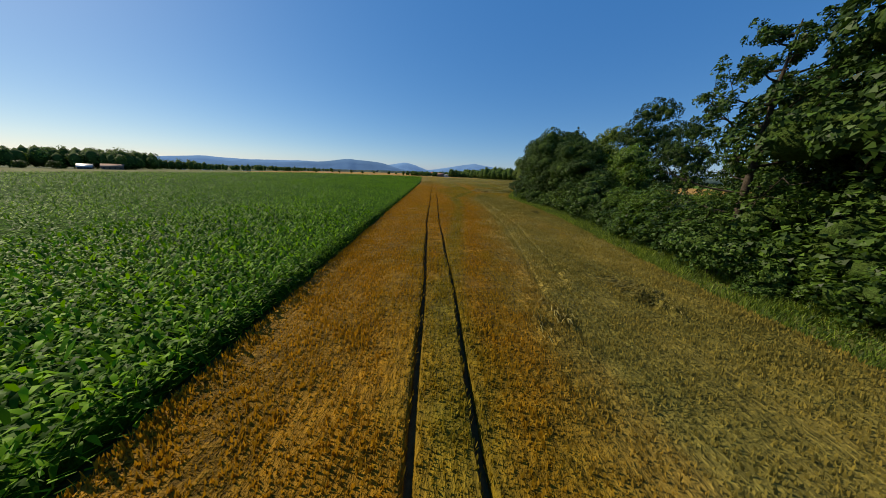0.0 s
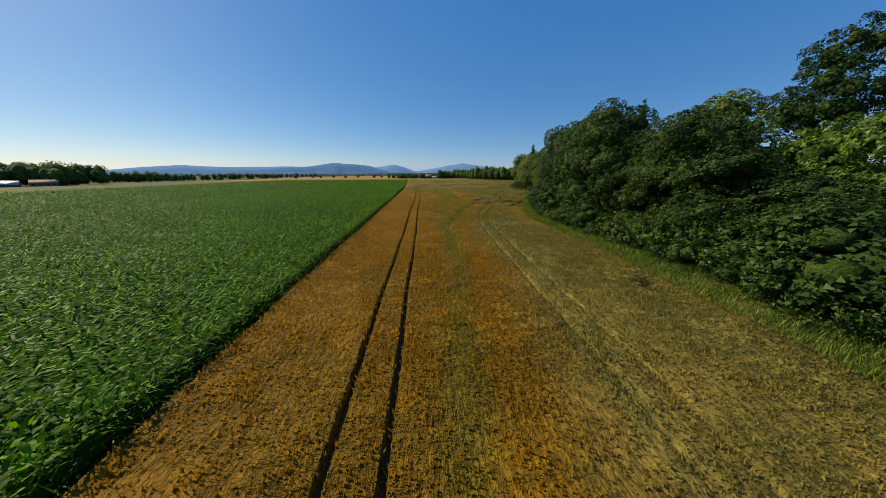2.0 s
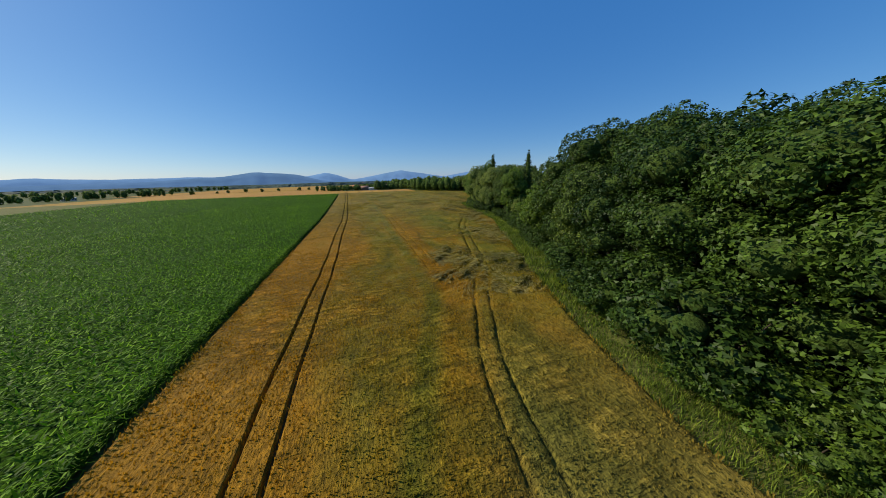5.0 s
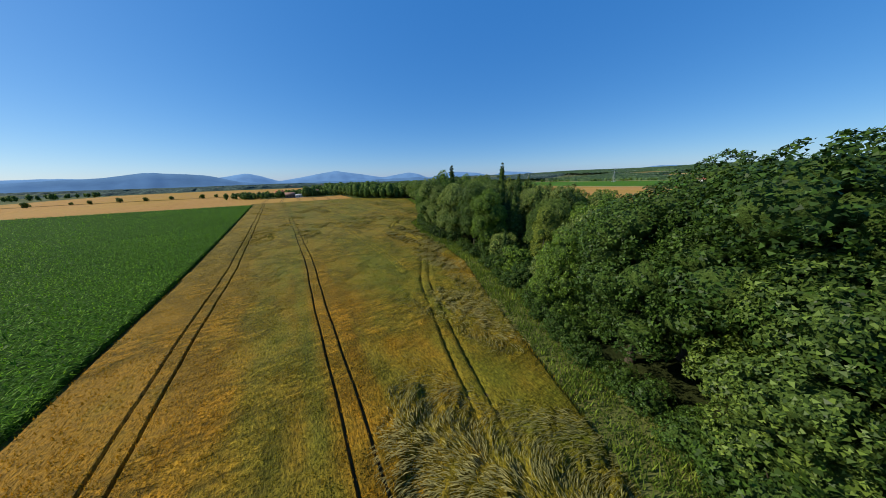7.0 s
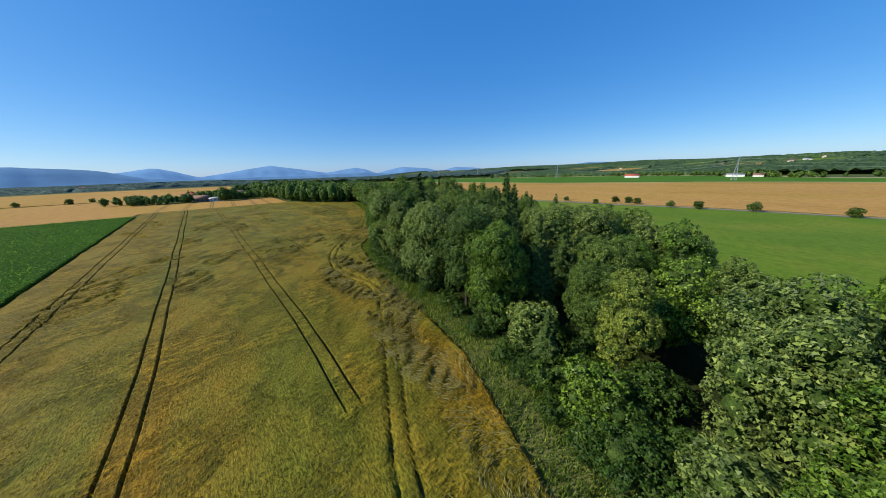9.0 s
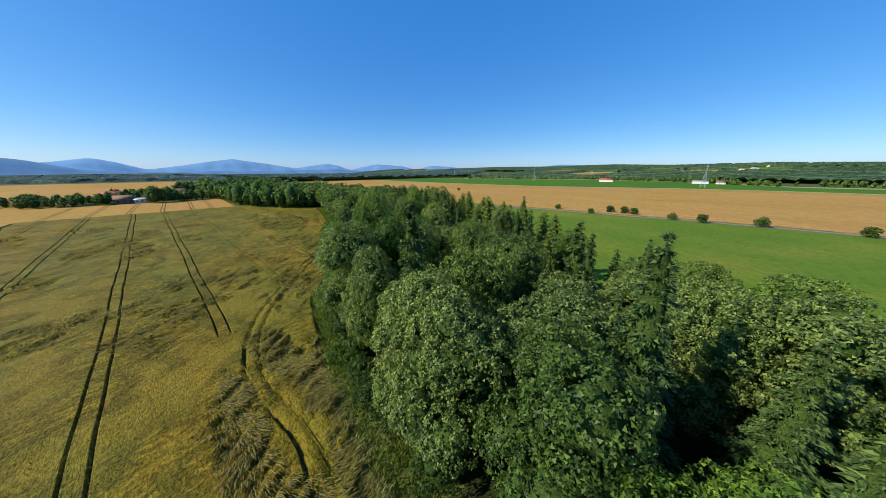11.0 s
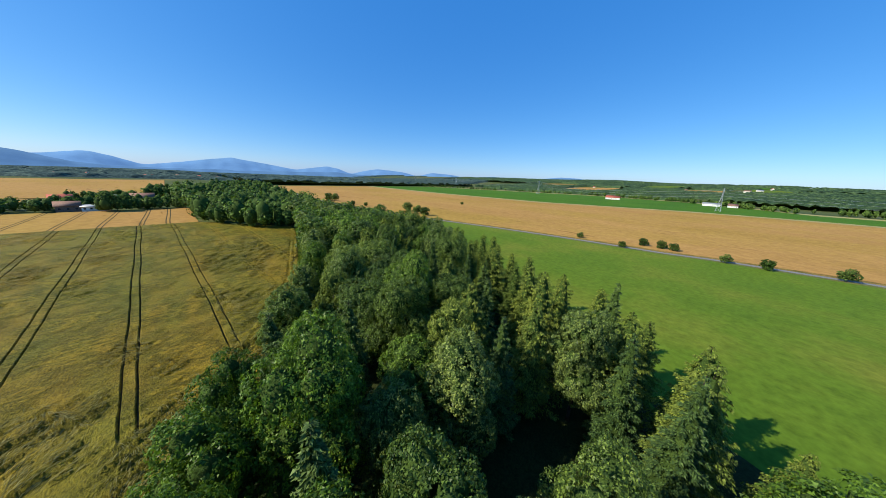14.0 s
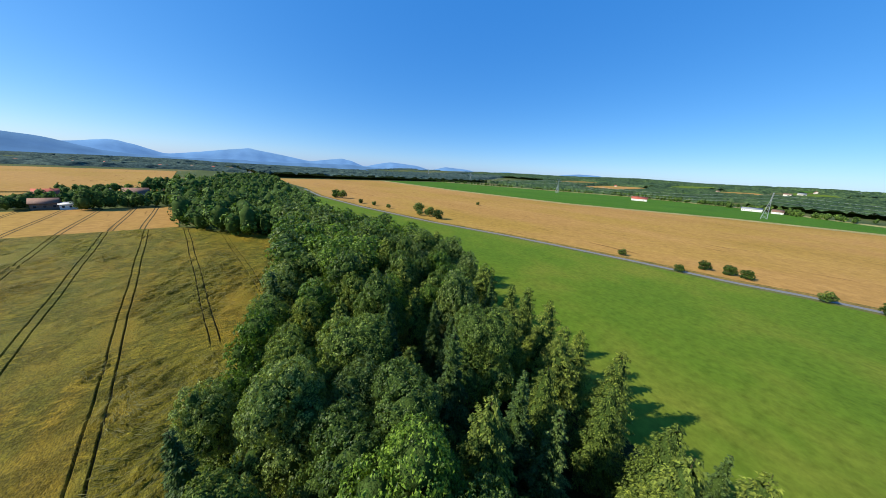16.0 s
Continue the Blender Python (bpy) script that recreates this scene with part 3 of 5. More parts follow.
def lying_straw(name, rng, x0, x1, y0, y1, per_m2, length):
    """Flattened crop: swathes of long bent blades that follow each other over the heaps."""
    n = int((x1 - x0) * (y1 - y0) * per_m2)
    x, y = rng.uniform(x0, x1, n), rng.uniform(y0, y1, n)
    lo = lodging(x, y)
    ok = (x < along(WHEAT_EDGE, y) + 0.5) & (x > CORN_EDGE + 1 + bend(y)) & (rng.uniform(0.15, 0.8, n) < lo) & (track_mask(x, y) < 0.4)
    x, y = x[ok], y[ok]
    n = len(x)
    h, _ = crop_height(x, y)
    a = 1.1 * 6.28 * waves(x / 7, y / 9, 13) + 0.7 * waves(x / 1.5, y / 1.5, 14) + rng.normal(0, 0.2, n)
    L = length * rng.uniform(0.6, 1.3, n)
    w = 0.036 * length * rng.uniform(0.6, 1.4, n)
    ux, uy = np.cos(a), np.sin(a)
    z = land(x, y) + h + 0.02
    up = rng.uniform(0.08, 0.3, n) * length
    pts = []
    for u, s, k in ((0, 0.4, 0), (0.5, 1.0, 1), (1.0, 0.15, 0.55)):
        c = np.stack([x + ux * L * u, y + uy * L * u, z + up * k], 1)
        side = np.stack([-uy * w * s, ux * w * s, rng.normal(0, 0.02, n)], 1)
        pts += [c - side, c + side]
    vs = np.stack(pts, 1).reshape(-1, 3)
    k = (np.arange(n)[:, None] * 6 + np.array([0, 2])[None]).ravel()
    return mesh_of(name, vs, np.stack([k, k + 1, k + 3, k + 2], 1), M["straw"])


for x0, x1, y0, y1, d, ln in ((-8, 24, 3, 90, 22, 0.7), (10, 66, 90, 225, 26, 0.8), (15, 118, 225, 395, 4.5, 1.1)):
    put("lodged_wheat", lying_straw("lodged_wheat", rng, x0, x1, y0, y1, d, ln), "flattened wheat lying in pale swirls", "wheat", kind="stuff")


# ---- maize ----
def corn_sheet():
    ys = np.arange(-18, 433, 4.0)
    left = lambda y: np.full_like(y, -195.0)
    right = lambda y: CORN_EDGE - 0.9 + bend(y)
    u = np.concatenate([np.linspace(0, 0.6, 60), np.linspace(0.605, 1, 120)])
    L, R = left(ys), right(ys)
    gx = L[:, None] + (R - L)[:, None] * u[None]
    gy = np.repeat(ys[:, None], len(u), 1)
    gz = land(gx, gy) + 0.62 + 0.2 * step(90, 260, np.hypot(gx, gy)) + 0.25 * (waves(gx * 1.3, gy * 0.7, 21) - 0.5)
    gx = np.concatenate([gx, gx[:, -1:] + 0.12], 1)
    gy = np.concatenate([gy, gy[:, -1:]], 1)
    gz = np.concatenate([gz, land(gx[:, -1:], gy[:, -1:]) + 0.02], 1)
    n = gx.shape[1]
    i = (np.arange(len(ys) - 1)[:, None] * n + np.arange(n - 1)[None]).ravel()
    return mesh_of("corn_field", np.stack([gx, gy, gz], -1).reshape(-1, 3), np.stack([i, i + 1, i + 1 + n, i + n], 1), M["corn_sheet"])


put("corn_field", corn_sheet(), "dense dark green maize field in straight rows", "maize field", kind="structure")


def corn_plants(name, rng, x0, x1, y0, y1, row, gap, leaves, length, width, segs, low=0.45):
    """Maize leaves that arch up and out from their stems, row by row."""
    rows = np.arange(x0, x1, row)
    ny = int((y1 - y0) / gap)
    px = np.repeat(rows, ny) + rng.normal(0, 0.06, len(rows) * ny)
    py = np.tile(np.linspace(y0, y1, ny), len(rows)) + rng.uniform(-gap, gap, len(rows) * ny)
    px = px + bend(py)
    ok = px < CORN_EDGE - 0.05 + bend(py)
    px, py = px[ok], py[ok]
    n = len(px)
    top = 1.75 + 0.22 * waves(px / 5, py / 5, 31) + rng.normal(0, 0.09, n)
    X = np.repeat(px, leaves)
    Y = np.repeat(py, leaves)
    lev = np.tile(np.arange(leaves), n) / leaves
    Z = land(X, Y) + np.repeat(top, leaves) * (low + (0.95 - low) * lev) + rng.normal(0, 0.05, n * leaves)
    N = len(X)
    a = np.repeat(rng.uniform(0, 6.28, n), leaves) + np.tile(np.arange(leaves) * 2.6, n) + rng.normal(0, 0.4, N)
    rise = rng.uniform(0.55, 1.15, N) * (0.75 + 0.5 * lev)
    ln = length * rng.uniform(0.7, 1.2, N) * (1.05 - 0.35 * lev)
    bow = rng.uniform(0.5, 1.25, N)
    ux, uy = np.cos(a), np.sin(a)
    pts = []
    for k in range(segs + 1):
        u = k / segs
        out = ln * u * (0.72 - 0.05 * u)
        up = ln * (rise * u - 0.8 * u * u * (1.15 - 0.5 * lev) * bow)
        w = width * (0.55, 1.0, 0.08)[round(u * 2)] * 0.5
        cx, cy, cz = X + ux * out, Y + uy * out, Z + up
        tw = 0.35 * u
        pts.append(np.stack([cx - uy * w, cy + ux * w, cz + w * tw], 1))
        pts.append(np.stack([cx + uy * w, cy - ux * w, cz - w * tw], 1))
    vs = np.stack(pts, 1).reshape(-1, 3)
    m = (segs + 1) * 2
    k = np.arange(N)[:, None] * m + (np.arange(segs) * 2)[None]
    k = k.ravel()
    return mesh_of(name, vs, np.stack([k, k + 1, k + 3, k + 2], 1), M["corn"])


for x0, x1, y0, y1, row, gap, lv, ln, w, sg in ((-30, -8.2, -2, 42, 0.75, 0.21, 5, 0.68, 0.15, 2), (-30, -8.2, 42, 140, 0.75, 0.36, 4, 0.7, 0.25, 1), (-75, -30, -2, 140, 0.75, 0.5, 3, 0.8, 0.24, 1),
                                                (-75, -8.2, 140, 260, 0.75, 0.6, 3, 0.85, 0.3, 1), (-190, -80, 0, 200, 1.5, 1.0, 3, 1.3, 0.3, 1), (-75, -8.2, 260, 430, 0.75, 1.2, 2, 1.3, 0.36, 1), (-190, -75, 200, 430, 1.5, 2.0, 2, 1.7, 0.5, 1)):
    put("corn_plants", corn_plants("corn_plants", rng, x0, x1, y0, y1, row, gap, lv, ln, w, sg), "glossy green maize leaves in rows", "maize", kind="stuff")
put("corn_plants", corn_plants("corn_plants", rng, -9.2, -8.2, -2, 150, 0.45, 0.3, 8, 0.7, 0.10, 1, 0.05), "glossy green maize leaves along the field edge", "maize", kind="stuff")


# ---- verge, wood floor, meadow and farther fields ----
ys = np.arange(-18, 404, 2.0)
v, f = strip(lambda y: along(WHEAT_EDGE, y) - 0.3, lambda y: along(WOOD_LEFT, y) + 3, ys, 8, lambda x, y: 0.06 + 0.12 * waves(x, y, 41))
put("grass_verge", mesh_of("grass_verge", v, f, M["verge"]), "rough grass strip between the wheat and the trees", "grass verge", kind="structure")
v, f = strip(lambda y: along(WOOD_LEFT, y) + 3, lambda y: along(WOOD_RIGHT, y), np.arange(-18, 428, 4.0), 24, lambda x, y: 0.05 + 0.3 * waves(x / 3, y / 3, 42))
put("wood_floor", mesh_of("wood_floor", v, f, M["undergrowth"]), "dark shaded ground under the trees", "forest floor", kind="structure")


def grass_tufts(name, rng, n, y0, y1, width, tall, lo=0.0, hi=1.0):
    y = rng.uniform(y0, y1, n)
    L, R = along(WHEAT_EDGE, y) - 0.1, along(WOOD_LEFT, y) + 2.5
    x = L + (R - L) * rng.uniform(lo, hi, n)
    h = tall * rng.uniform(0.5, 1.3, n) * (0.5 + waves(x / 1.5, y / 1.5, 43))
    a, c = rng.uniform(0, 6.28, n), rng.uniform(0, 6.28, n)
    z = land(x, y) + 0.05
    b = np.stack([x, y, z], 1)
    s = np.stack([np.cos(a), np.sin(a), np.zeros(n)], 1) * width * rng.uniform(0.6, 1.4, n)[:, None]
    tip = np.stack([np.cos(c) * h * 0.4, np.sin(c) * h * 0.4, h], 1)
    vs = np.stack([b - s, b + s, b + tip], 1).reshape(-1, 3)
    k = np.arange(n) * 3
    return mesh_of(name, vs, np.stack([k, k + 1, k + 2], 1), M["grass"])


put("verge_grass", grass_tufts("verge_grass", rng, 42000, 0, 95, 0.035, 0.55), "tall yellow-green grass and weeds along the field", "grass", kind="stuff")
put("verge_grass", grass_tufts("verge_grass", rng, 14000, 260, 395, 0.1, 0.8), "tall yellow-green grass and weeds along the field", "grass", kind="stuff")
put("verge_grass", grass_tufts("verge_grass", rng, 30000, 95, 260, 0.07, 0.7), "tall yellow-green grass and weeds along the field", "grass", kind="stuff")


def weeds(name, rng, n, y0, y1, leaf):
    """Nettles and brambles along the foot of the trees."""
    y = rng.uniform(y0, y1, n)
    L, R = along(WHEAT_EDGE, y) + 0.6, along(WOOD_LEFT, y) + 2
    x = L + (R - L) * rng.uniform(0, 1, n) ** 0.6
    top = 1.3 * step(0.35, 0.75, waves(x / 1.3, y / 1.3, 47)) * (0.4 + 0.6 * (x - L) / (R - L))
    z = land(x, y) + 0.1 + top * rng.uniform(0.25, 1, n)
    ok = top > 0.15
    c = np.stack([x, y, z], 1)[ok]
    return leaves_mesh(name, c, np.tile(np.array([[-0.3, 0.1, 1.0]]), (len(c), 1)), np.full(len(c), leaf), M["bush"], rng, 0.6)


def patch(name, left, right, y0, y1, mat, label, category, lift, rows=60, across=20):
    v, f = strip(left, right, np.linspace(y0, y1, rows), across, lambda x, y: lift + 0 * x)
    return put(name, mesh_of(name, v, f, mat), label, category, kind="structure")


ROAD = [(330, -300), (322, 130), (316, 190), (309, 215), (304, 262), (296, 310), (288, 349), (265, 427), (246, 535), (238, 661), (255, 800)]
road = lambda off: (lambda y: along(ROAD, y) + off)
patch("meadow", lambda y: along(WOOD_RIGHT, y) - 4, road(-6), -250, 640, M["meadow"], "mown bright green meadow beside a country road", "meadow", 0.1, 120, 24)
patch("road", road(-2.1), road(2.1), -290, 790, M["asphalt"], "narrow grey country road", "road", 0.14, 160, 4)
patch("road_verge", road(-6.2), road(-2.0), -290, 790, M["verge"], "grass beside the road", "verge", 0.12, 160, 3)
patch("road_verge", road(2.0), road(7), -290, 790, M["ditch"], "dry grass beside the road", "verge", 0.12, 160, 3)
GREEN = [(800, -300), (795, 74), (766, 216), (653, 458), (620, 756), (624, 1084), (640, 1300)]
patch("ripe_field", road(7), lambda y: along(GREEN, y), -290, 1150, M["ripe"], "wide ripe grain field of pale orange-brown", "grain field", 0.2, 160, 40)
patch("green_field", lambda y: along(GREEN, y) + 5, lambda y: along([(1010, -300), (980, 40), (1190, 218), (1230, 500), (900, 1259)], y), -290, 1150, M["crop_green"], "strip of dark green crop", "crop field", 0.25, 90, 30)
patch("ripe_field", lambda y: np.full_like(y, -20.0), lambda y: np.full_like(y, 86.0), FIELD_END + 2, 548, M["ripe"], "ripe salmon-coloured grain field with tractor tracks", "grain field", 0.15, 20, 20)
patch("ripe_field", lambda y: np.full_like(y, -420.0), lambda y: np.full_like(y, 70.0), 690, 1250, M["ripe"], "large ripe grain field", "grain field", 0.2, 40, 30)
patch("grass_field", lambda y: np.full_like(y, -430.0), lambda y: np.full_like(y, -194.0), -18, 470, M["verge"], "pale grassland beside the maize", "grassland", 0.1, 30, 14)
patch("ripe_field", lambda y: np.full_like(y, -330.0), lambda y: -20 + bend(y) * 0, 434, 680, M["ripe"], "ripe grain field beyond the maize", "grain field", 0.1, 30, 30)


patch("dry_strip", lambda y: along(GREEN, y) - 14, lambda y: along(GREEN, y) + 14, -290, 1150, M["dry_grass"], "pale strip of dry grass between two fields", "verge", 0.5, 160, 3)
patch("dry_strip", lambda y: along([(1010, -300), (980, 40), (1190, 218), (1230, 500), (900, 1259)], y), lambda y: along([(1010, -300), (980, 40), (1190, 218), (1230, 500), (900, 1259)], y) + 45, -290, 1150, M["dry_grass"], "pale strip of stubble behind the green field", "verge", 0.3, 90, 2)
for c in (-12, 6, 24, 41, 58, 70):
    for side in (-0.95, 0.95):
        patch("wheel_track", lambda y: c + side + 3 * waves(y / 30, y * 0, 88) - 0.28, lambda y: c + side + 3 * waves(y / 30, y * 0, 88) + 0.28, FIELD_END + 3, 547, M["soil"], "dark wheel track through the ripe grain", "track", 0.19, 24, 2)


# ---- mountains ----
def ridge(name, dist, line, mat, label, seed):
    """A mountain chain far off: its skyline in degrees (bearing, height), softened, with small humps."""
    deg = np.linspace(line[0][0], line[-1][0], 520)
    el = np.interp(deg, [p[0] for p in line], [p[1] for p in line])
    ker = np.hanning(9) / np.hanning(9).sum()
    el = np.convolve(np.pad(el, 4, "edge"), ker, "valid")
    el = el + 0.10 * (waves(deg * 0.9, 0 * deg, seed) - 0.5) + 0.05 * (waves(deg * 3.1, 0 * deg, seed + 1) - 0.5)
    az = np.radians(deg)
    rows = []
    for u, back in ((-0.02, -500), (0.25, -330), (0.6, -150), (1.0, 0), (-0.3, 260)):
        d = dist + back
        z = -22 + u * (dist * np.tan(np.radians(el)) + 47) + (25 * (waves(deg * 2.0, 0 * deg + u * 5, seed + 2) - 0.5) if 0.1 < u < 0.9 else 0)
        rows.append(np.stack([d * np.sin(az), d * np.cos(az), z], 1))
    v = np.stack(rows, 1).reshape(-1, 3)
    n = 5
    i = (np.arange(len(az) - 1)[:, None] * n + np.arange(n - 1)[None]).ravel()
    return put(name, mesh_of(name, v, np.stack([i, i + n, i + n + 1, i + 1], 1), mat), label, "mountains", kind="structure")


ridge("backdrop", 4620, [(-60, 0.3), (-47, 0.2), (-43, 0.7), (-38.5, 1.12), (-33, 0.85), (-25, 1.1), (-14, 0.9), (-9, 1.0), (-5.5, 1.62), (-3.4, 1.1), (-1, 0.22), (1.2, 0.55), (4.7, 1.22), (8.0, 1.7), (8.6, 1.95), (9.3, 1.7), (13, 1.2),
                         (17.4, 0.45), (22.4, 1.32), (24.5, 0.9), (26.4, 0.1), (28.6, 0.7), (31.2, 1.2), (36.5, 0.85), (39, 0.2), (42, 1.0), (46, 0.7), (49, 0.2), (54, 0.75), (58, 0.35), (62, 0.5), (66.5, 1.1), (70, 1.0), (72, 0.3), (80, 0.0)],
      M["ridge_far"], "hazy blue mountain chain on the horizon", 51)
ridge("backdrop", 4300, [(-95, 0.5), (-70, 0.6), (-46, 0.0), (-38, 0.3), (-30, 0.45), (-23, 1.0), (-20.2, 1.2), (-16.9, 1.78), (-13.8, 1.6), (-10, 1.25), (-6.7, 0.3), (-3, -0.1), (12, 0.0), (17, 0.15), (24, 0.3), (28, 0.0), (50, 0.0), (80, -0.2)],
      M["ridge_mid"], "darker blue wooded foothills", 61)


# ---- trees ----
def tube(pts, radii, sides=7):
    pts = [Vector(p) for p in pts]
    vs = []
    for k, p in enumerate(pts):
        d = (pts[min(k + 1, len(pts) - 1)] - pts[max(k - 1, 0)]).normalized()
        s = d.orthogonal().normalized()
        t = d.cross(s)
        for j in range(sides):
            a = 6.2832 * j / sides
            vs.append(p + (s * math.cos(a) + t * math.sin(a)) * radii[k])
    fs = []
    for k in range(len(pts) - 1):
        for j in range(sides):
            fs.append((k * sides + j, k * sides + (j + 1) % sides, (k + 1) * sides + (j + 1) % sides, (k + 1) * sides + j))
    return np.array([tuple(p) for p in vs]), np.array(fs)


def leaves_mesh(name, c, nrm, size, mat, rng, loose=0.45):
    """Leafy sprays at c, facing about nrm, each a small uneven triangle."""
    n = len(c)
    nrm = nrm / (np.linalg.norm(nrm, axis=1, keepdims=True) + 1e-9) + rng.normal(0, loose, (n, 3))
    nrm /= np.linalg.norm(nrm, axis=1, keepdims=True) + 1e-9
    u = np.cross(nrm, rng.normal(0, 1, (n, 3)))
    u /= np.linalg.norm(u, axis=1, keepdims=True) + 1e-9
    w = np.cross(nrm, u)
    s = (size * rng.uniform(0.6, 1.35, n))[:, None]
    vs = np.stack([c - u * s * 0.55, c + w * s * 0.5 + u * s * 0.1, c + u * s * 0.5 - w * s * 0.3], 1)
    k = np.arange(n) * 3
    return mesh_of(name, vs.reshape(-1, 3), np.stack([k, k + 1, k + 2], 1), mat)


def sprays_mesh(name, c, axis, length, width, mat, rng):
    """Needle sprays: slim pointed blades that start at c and run along axis."""
    n = len(c)
    axis = axis / (np.linalg.norm(axis, axis=1, keepdims=True) + 1e-9)
    side = np.cross(axis, rng.normal(0, 1, (n, 3)) * 0.7 + np.array([0, 0, 1.0]))
    side /= np.linalg.norm(side, axis=1, keepdims=True) + 1e-9
    s = rng.uniform(0.65, 1.3, n)[:, None]
    vs = np.stack([c - side * width * s, c + side * width * s, c + axis * length * s], 1)
    k = np.arange(n) * 3
    return mesh_of(name, vs.reshape(-1, 3), np.stack([k, k + 1, k + 2], 1), mat)


def ball(level):
    bm = bmesh.new()
    bmesh.ops.create_icosphere(bm, subdivisions=level, radius=1.0)
    v = np.array([tuple(p.co) for p in bm.verts])
    f = np.array([[p.index for p in q.verts] for q in bm.faces])
    bm.free()
    return v, f


BALLS = {k: ball(k) for k in (1, 2)}


def heart(rng, cs, rs, level, flat=0.9):
    """An uneven solid knot in each lobe, added to keep the light out of a crown."""
    v, f = BALLS[level]
    return joined([(p + v * (r * rng.uniform(0.82, 1.12, (len(v), 1))) * np.array([1, 1, flat]), f) for p, r in zip(cs, rs)])


def sphere_points(n, rng, wobble=0.25):
    """About even directions all round."""
    k = np.arange(n) + 0.5
    z = 1 - 2 * k / n
    a = k * 2.39996 + rng.uniform(0, 6.28)
    r = np.sqrt(np.maximum(0, 1 - z * z))
    p = np.stack([r * np.cos(a), r * np.sin(a), z], 1) + rng.normal(0, wobble / math.sqrt(n) * 2, (n, 3))
    return p / np.linalg.norm(p, axis=1, keepdims=True)


def clumps_on(rng, cs, rs, spacing, flat=0.9):
    """Tufts over the outside of all lobes: their places and the way each one faces."""
    at, way = [], []
    for i, (p, r) in enumerate(zip(cs, rs)):
        d = sphere_points(max(8, int(11 * r * r / spacing ** 2)), rng)
        q = p + d * r * np.array([1, 1, flat])
        ok = (d[:, 2] > -0.62) & (q[:, 2] > 0.3)
        for j, (p2, r2) in enumerate(zip(cs, rs)):
            if j != i:
                ok &= np.linalg.norm(q - p2, axis=1) > r2 * 0.9
        at.append(q[ok])
        way.append(d[ok])
    return np.concatenate(at), np.concatenate(way)


def tufts(rng, at, way, n, radius, leaf):
    """Leaves on round tufts that bulge outwards."""
    rad = radius * rng.uniform(0.7, 1.35, len(at))
    p = rad ** 2 / (rad ** 2).sum()
    pick = rng.choice(len(at), n, p=p)
    off = rng.normal(0, 0.6, (n, 3)) + way[pick] * 0.8 + np.array([0, 0, 0.12])
    off /= np.linalg.norm(off, axis=1, keepdims=True)
    c = at[pick] + off * (rad[pick] * (0.45 + 0.65 * rng.uniform(0, 1, n) ** 0.6))[:, None]
    c[:, 2] = np.abs(c[:, 2] - 0.08) + 0.08
    return c, off * 0.9 + way[pick] * 0.4 + np.array([0, 0, 0.35]), np.full(n, leaf)


def thing(name, label, category, group):
    return tagged(new(name), label, category, group)


def broad_tree(seed, H, R, base, n_leaf, leaf, mat, bark, label, lobes=15, spacing=1.15, level=2, low=False, loose=False, group="trees of the wood"):
    """A broad-leaved tree: tapered trunk, limbs, and a domed crown of bulging lobes, each covered with leafy tufts."""
    rng = np.random.RandomState(seed)
    rnd = random.Random(seed)
    root = thing("tree", label, "tree", group)
    r0 = H * 0.016 + 0.06
    lean = np.array([rnd.uniform(-0.5, 0.5), rnd.uniform(-0.5, 0.5), 0])
    v, f = tube([tuple(lean * u * u + np.array([0, 0, H * 0.74 * u])) for u in (0, 0.04, 0.2, 0.4, 0.6, 0.8, 1.0)], [r0 * k for k in (1.5, 1.05, 0.9, 0.7, 0.5, 0.3, 0.08)])
    put("trunk", mesh_of("trunk", v, f, bark), parent=root)
    mid, half = base + (H - base) * 0.48, (H - base) * 0.52
    d = sphere_points(lobes, rng, 0.55)
    d[:, 2] += np.where((d[:, 2] < 0) & low, 0.12, 0.0)
    k = 0.60 * rng.uniform(0.78, 1.16, lobes)
    wide = np.where(d[:, 2] < 0, 1.18 if low else 1.0, 1.0)
    cs = np.stack([d[:, 0] * R * k * wide, d[:, 1] * R * k * wide, mid + d[:, 2] * half * np.maximum(k, 0.62) * 1.02], 1) + lean * 0.6
    rs = R * 0.41 * rng.uniform(0.78, 1.22, lobes) * (15 / lobes) ** 0.4
    rs = rs * (0.8 if loose else 1.0)
    cs, rs = np.concatenate([cs, [[lean[0], lean[1], mid]]]), np.concatenate([rs, [R * 0.42]])
    cs[:, 2] = np.maximum(cs[:, 2], base + rs * 0.6)
    crest = (cs[:, 2] + rs * 0.9).max() + spacing * 0.5
    cs[:, 2] = base + (cs[:, 2] - base) * (H - rs.mean() - base) / (crest - rs.mean() - base)
    for i in np.argsort(-np.hypot(cs[:, 0], cs[:, 1]))[:4]:
        p = Vector(cs[i])
        z0 = min(max(base * 0.7 + 0.5, p.z - p.xy.length * 0.9), H * 0.7)
        a = Vector((lean[0] * (z0 / H) ** 2, lean[1] * (z0 / H) ** 2, z0))
        m = a.lerp(p, 0.5) + Vector((rnd.uniform(-0.3, 0.3), rnd.uniform(-0.3, 0.3), -0.07 * (p - a).length))
        v, f = tube([a, m, p], [r0 * 0.34, r0 * 0.17, 0.03], 5)
        put("limb", mesh_of("limb", v, f, bark), parent=root)
    at, way = clumps_on(rng, cs, rs, spacing)
    c, nrm, size = tufts(rng, at, way, n_leaf, spacing * 0.62, leaf)
    put("crown", leaves_mesh("crown", c, nrm, size, mat, rng), parent=root)
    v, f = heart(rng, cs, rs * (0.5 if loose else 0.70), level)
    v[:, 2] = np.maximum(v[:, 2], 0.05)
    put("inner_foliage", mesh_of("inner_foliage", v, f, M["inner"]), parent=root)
    return root


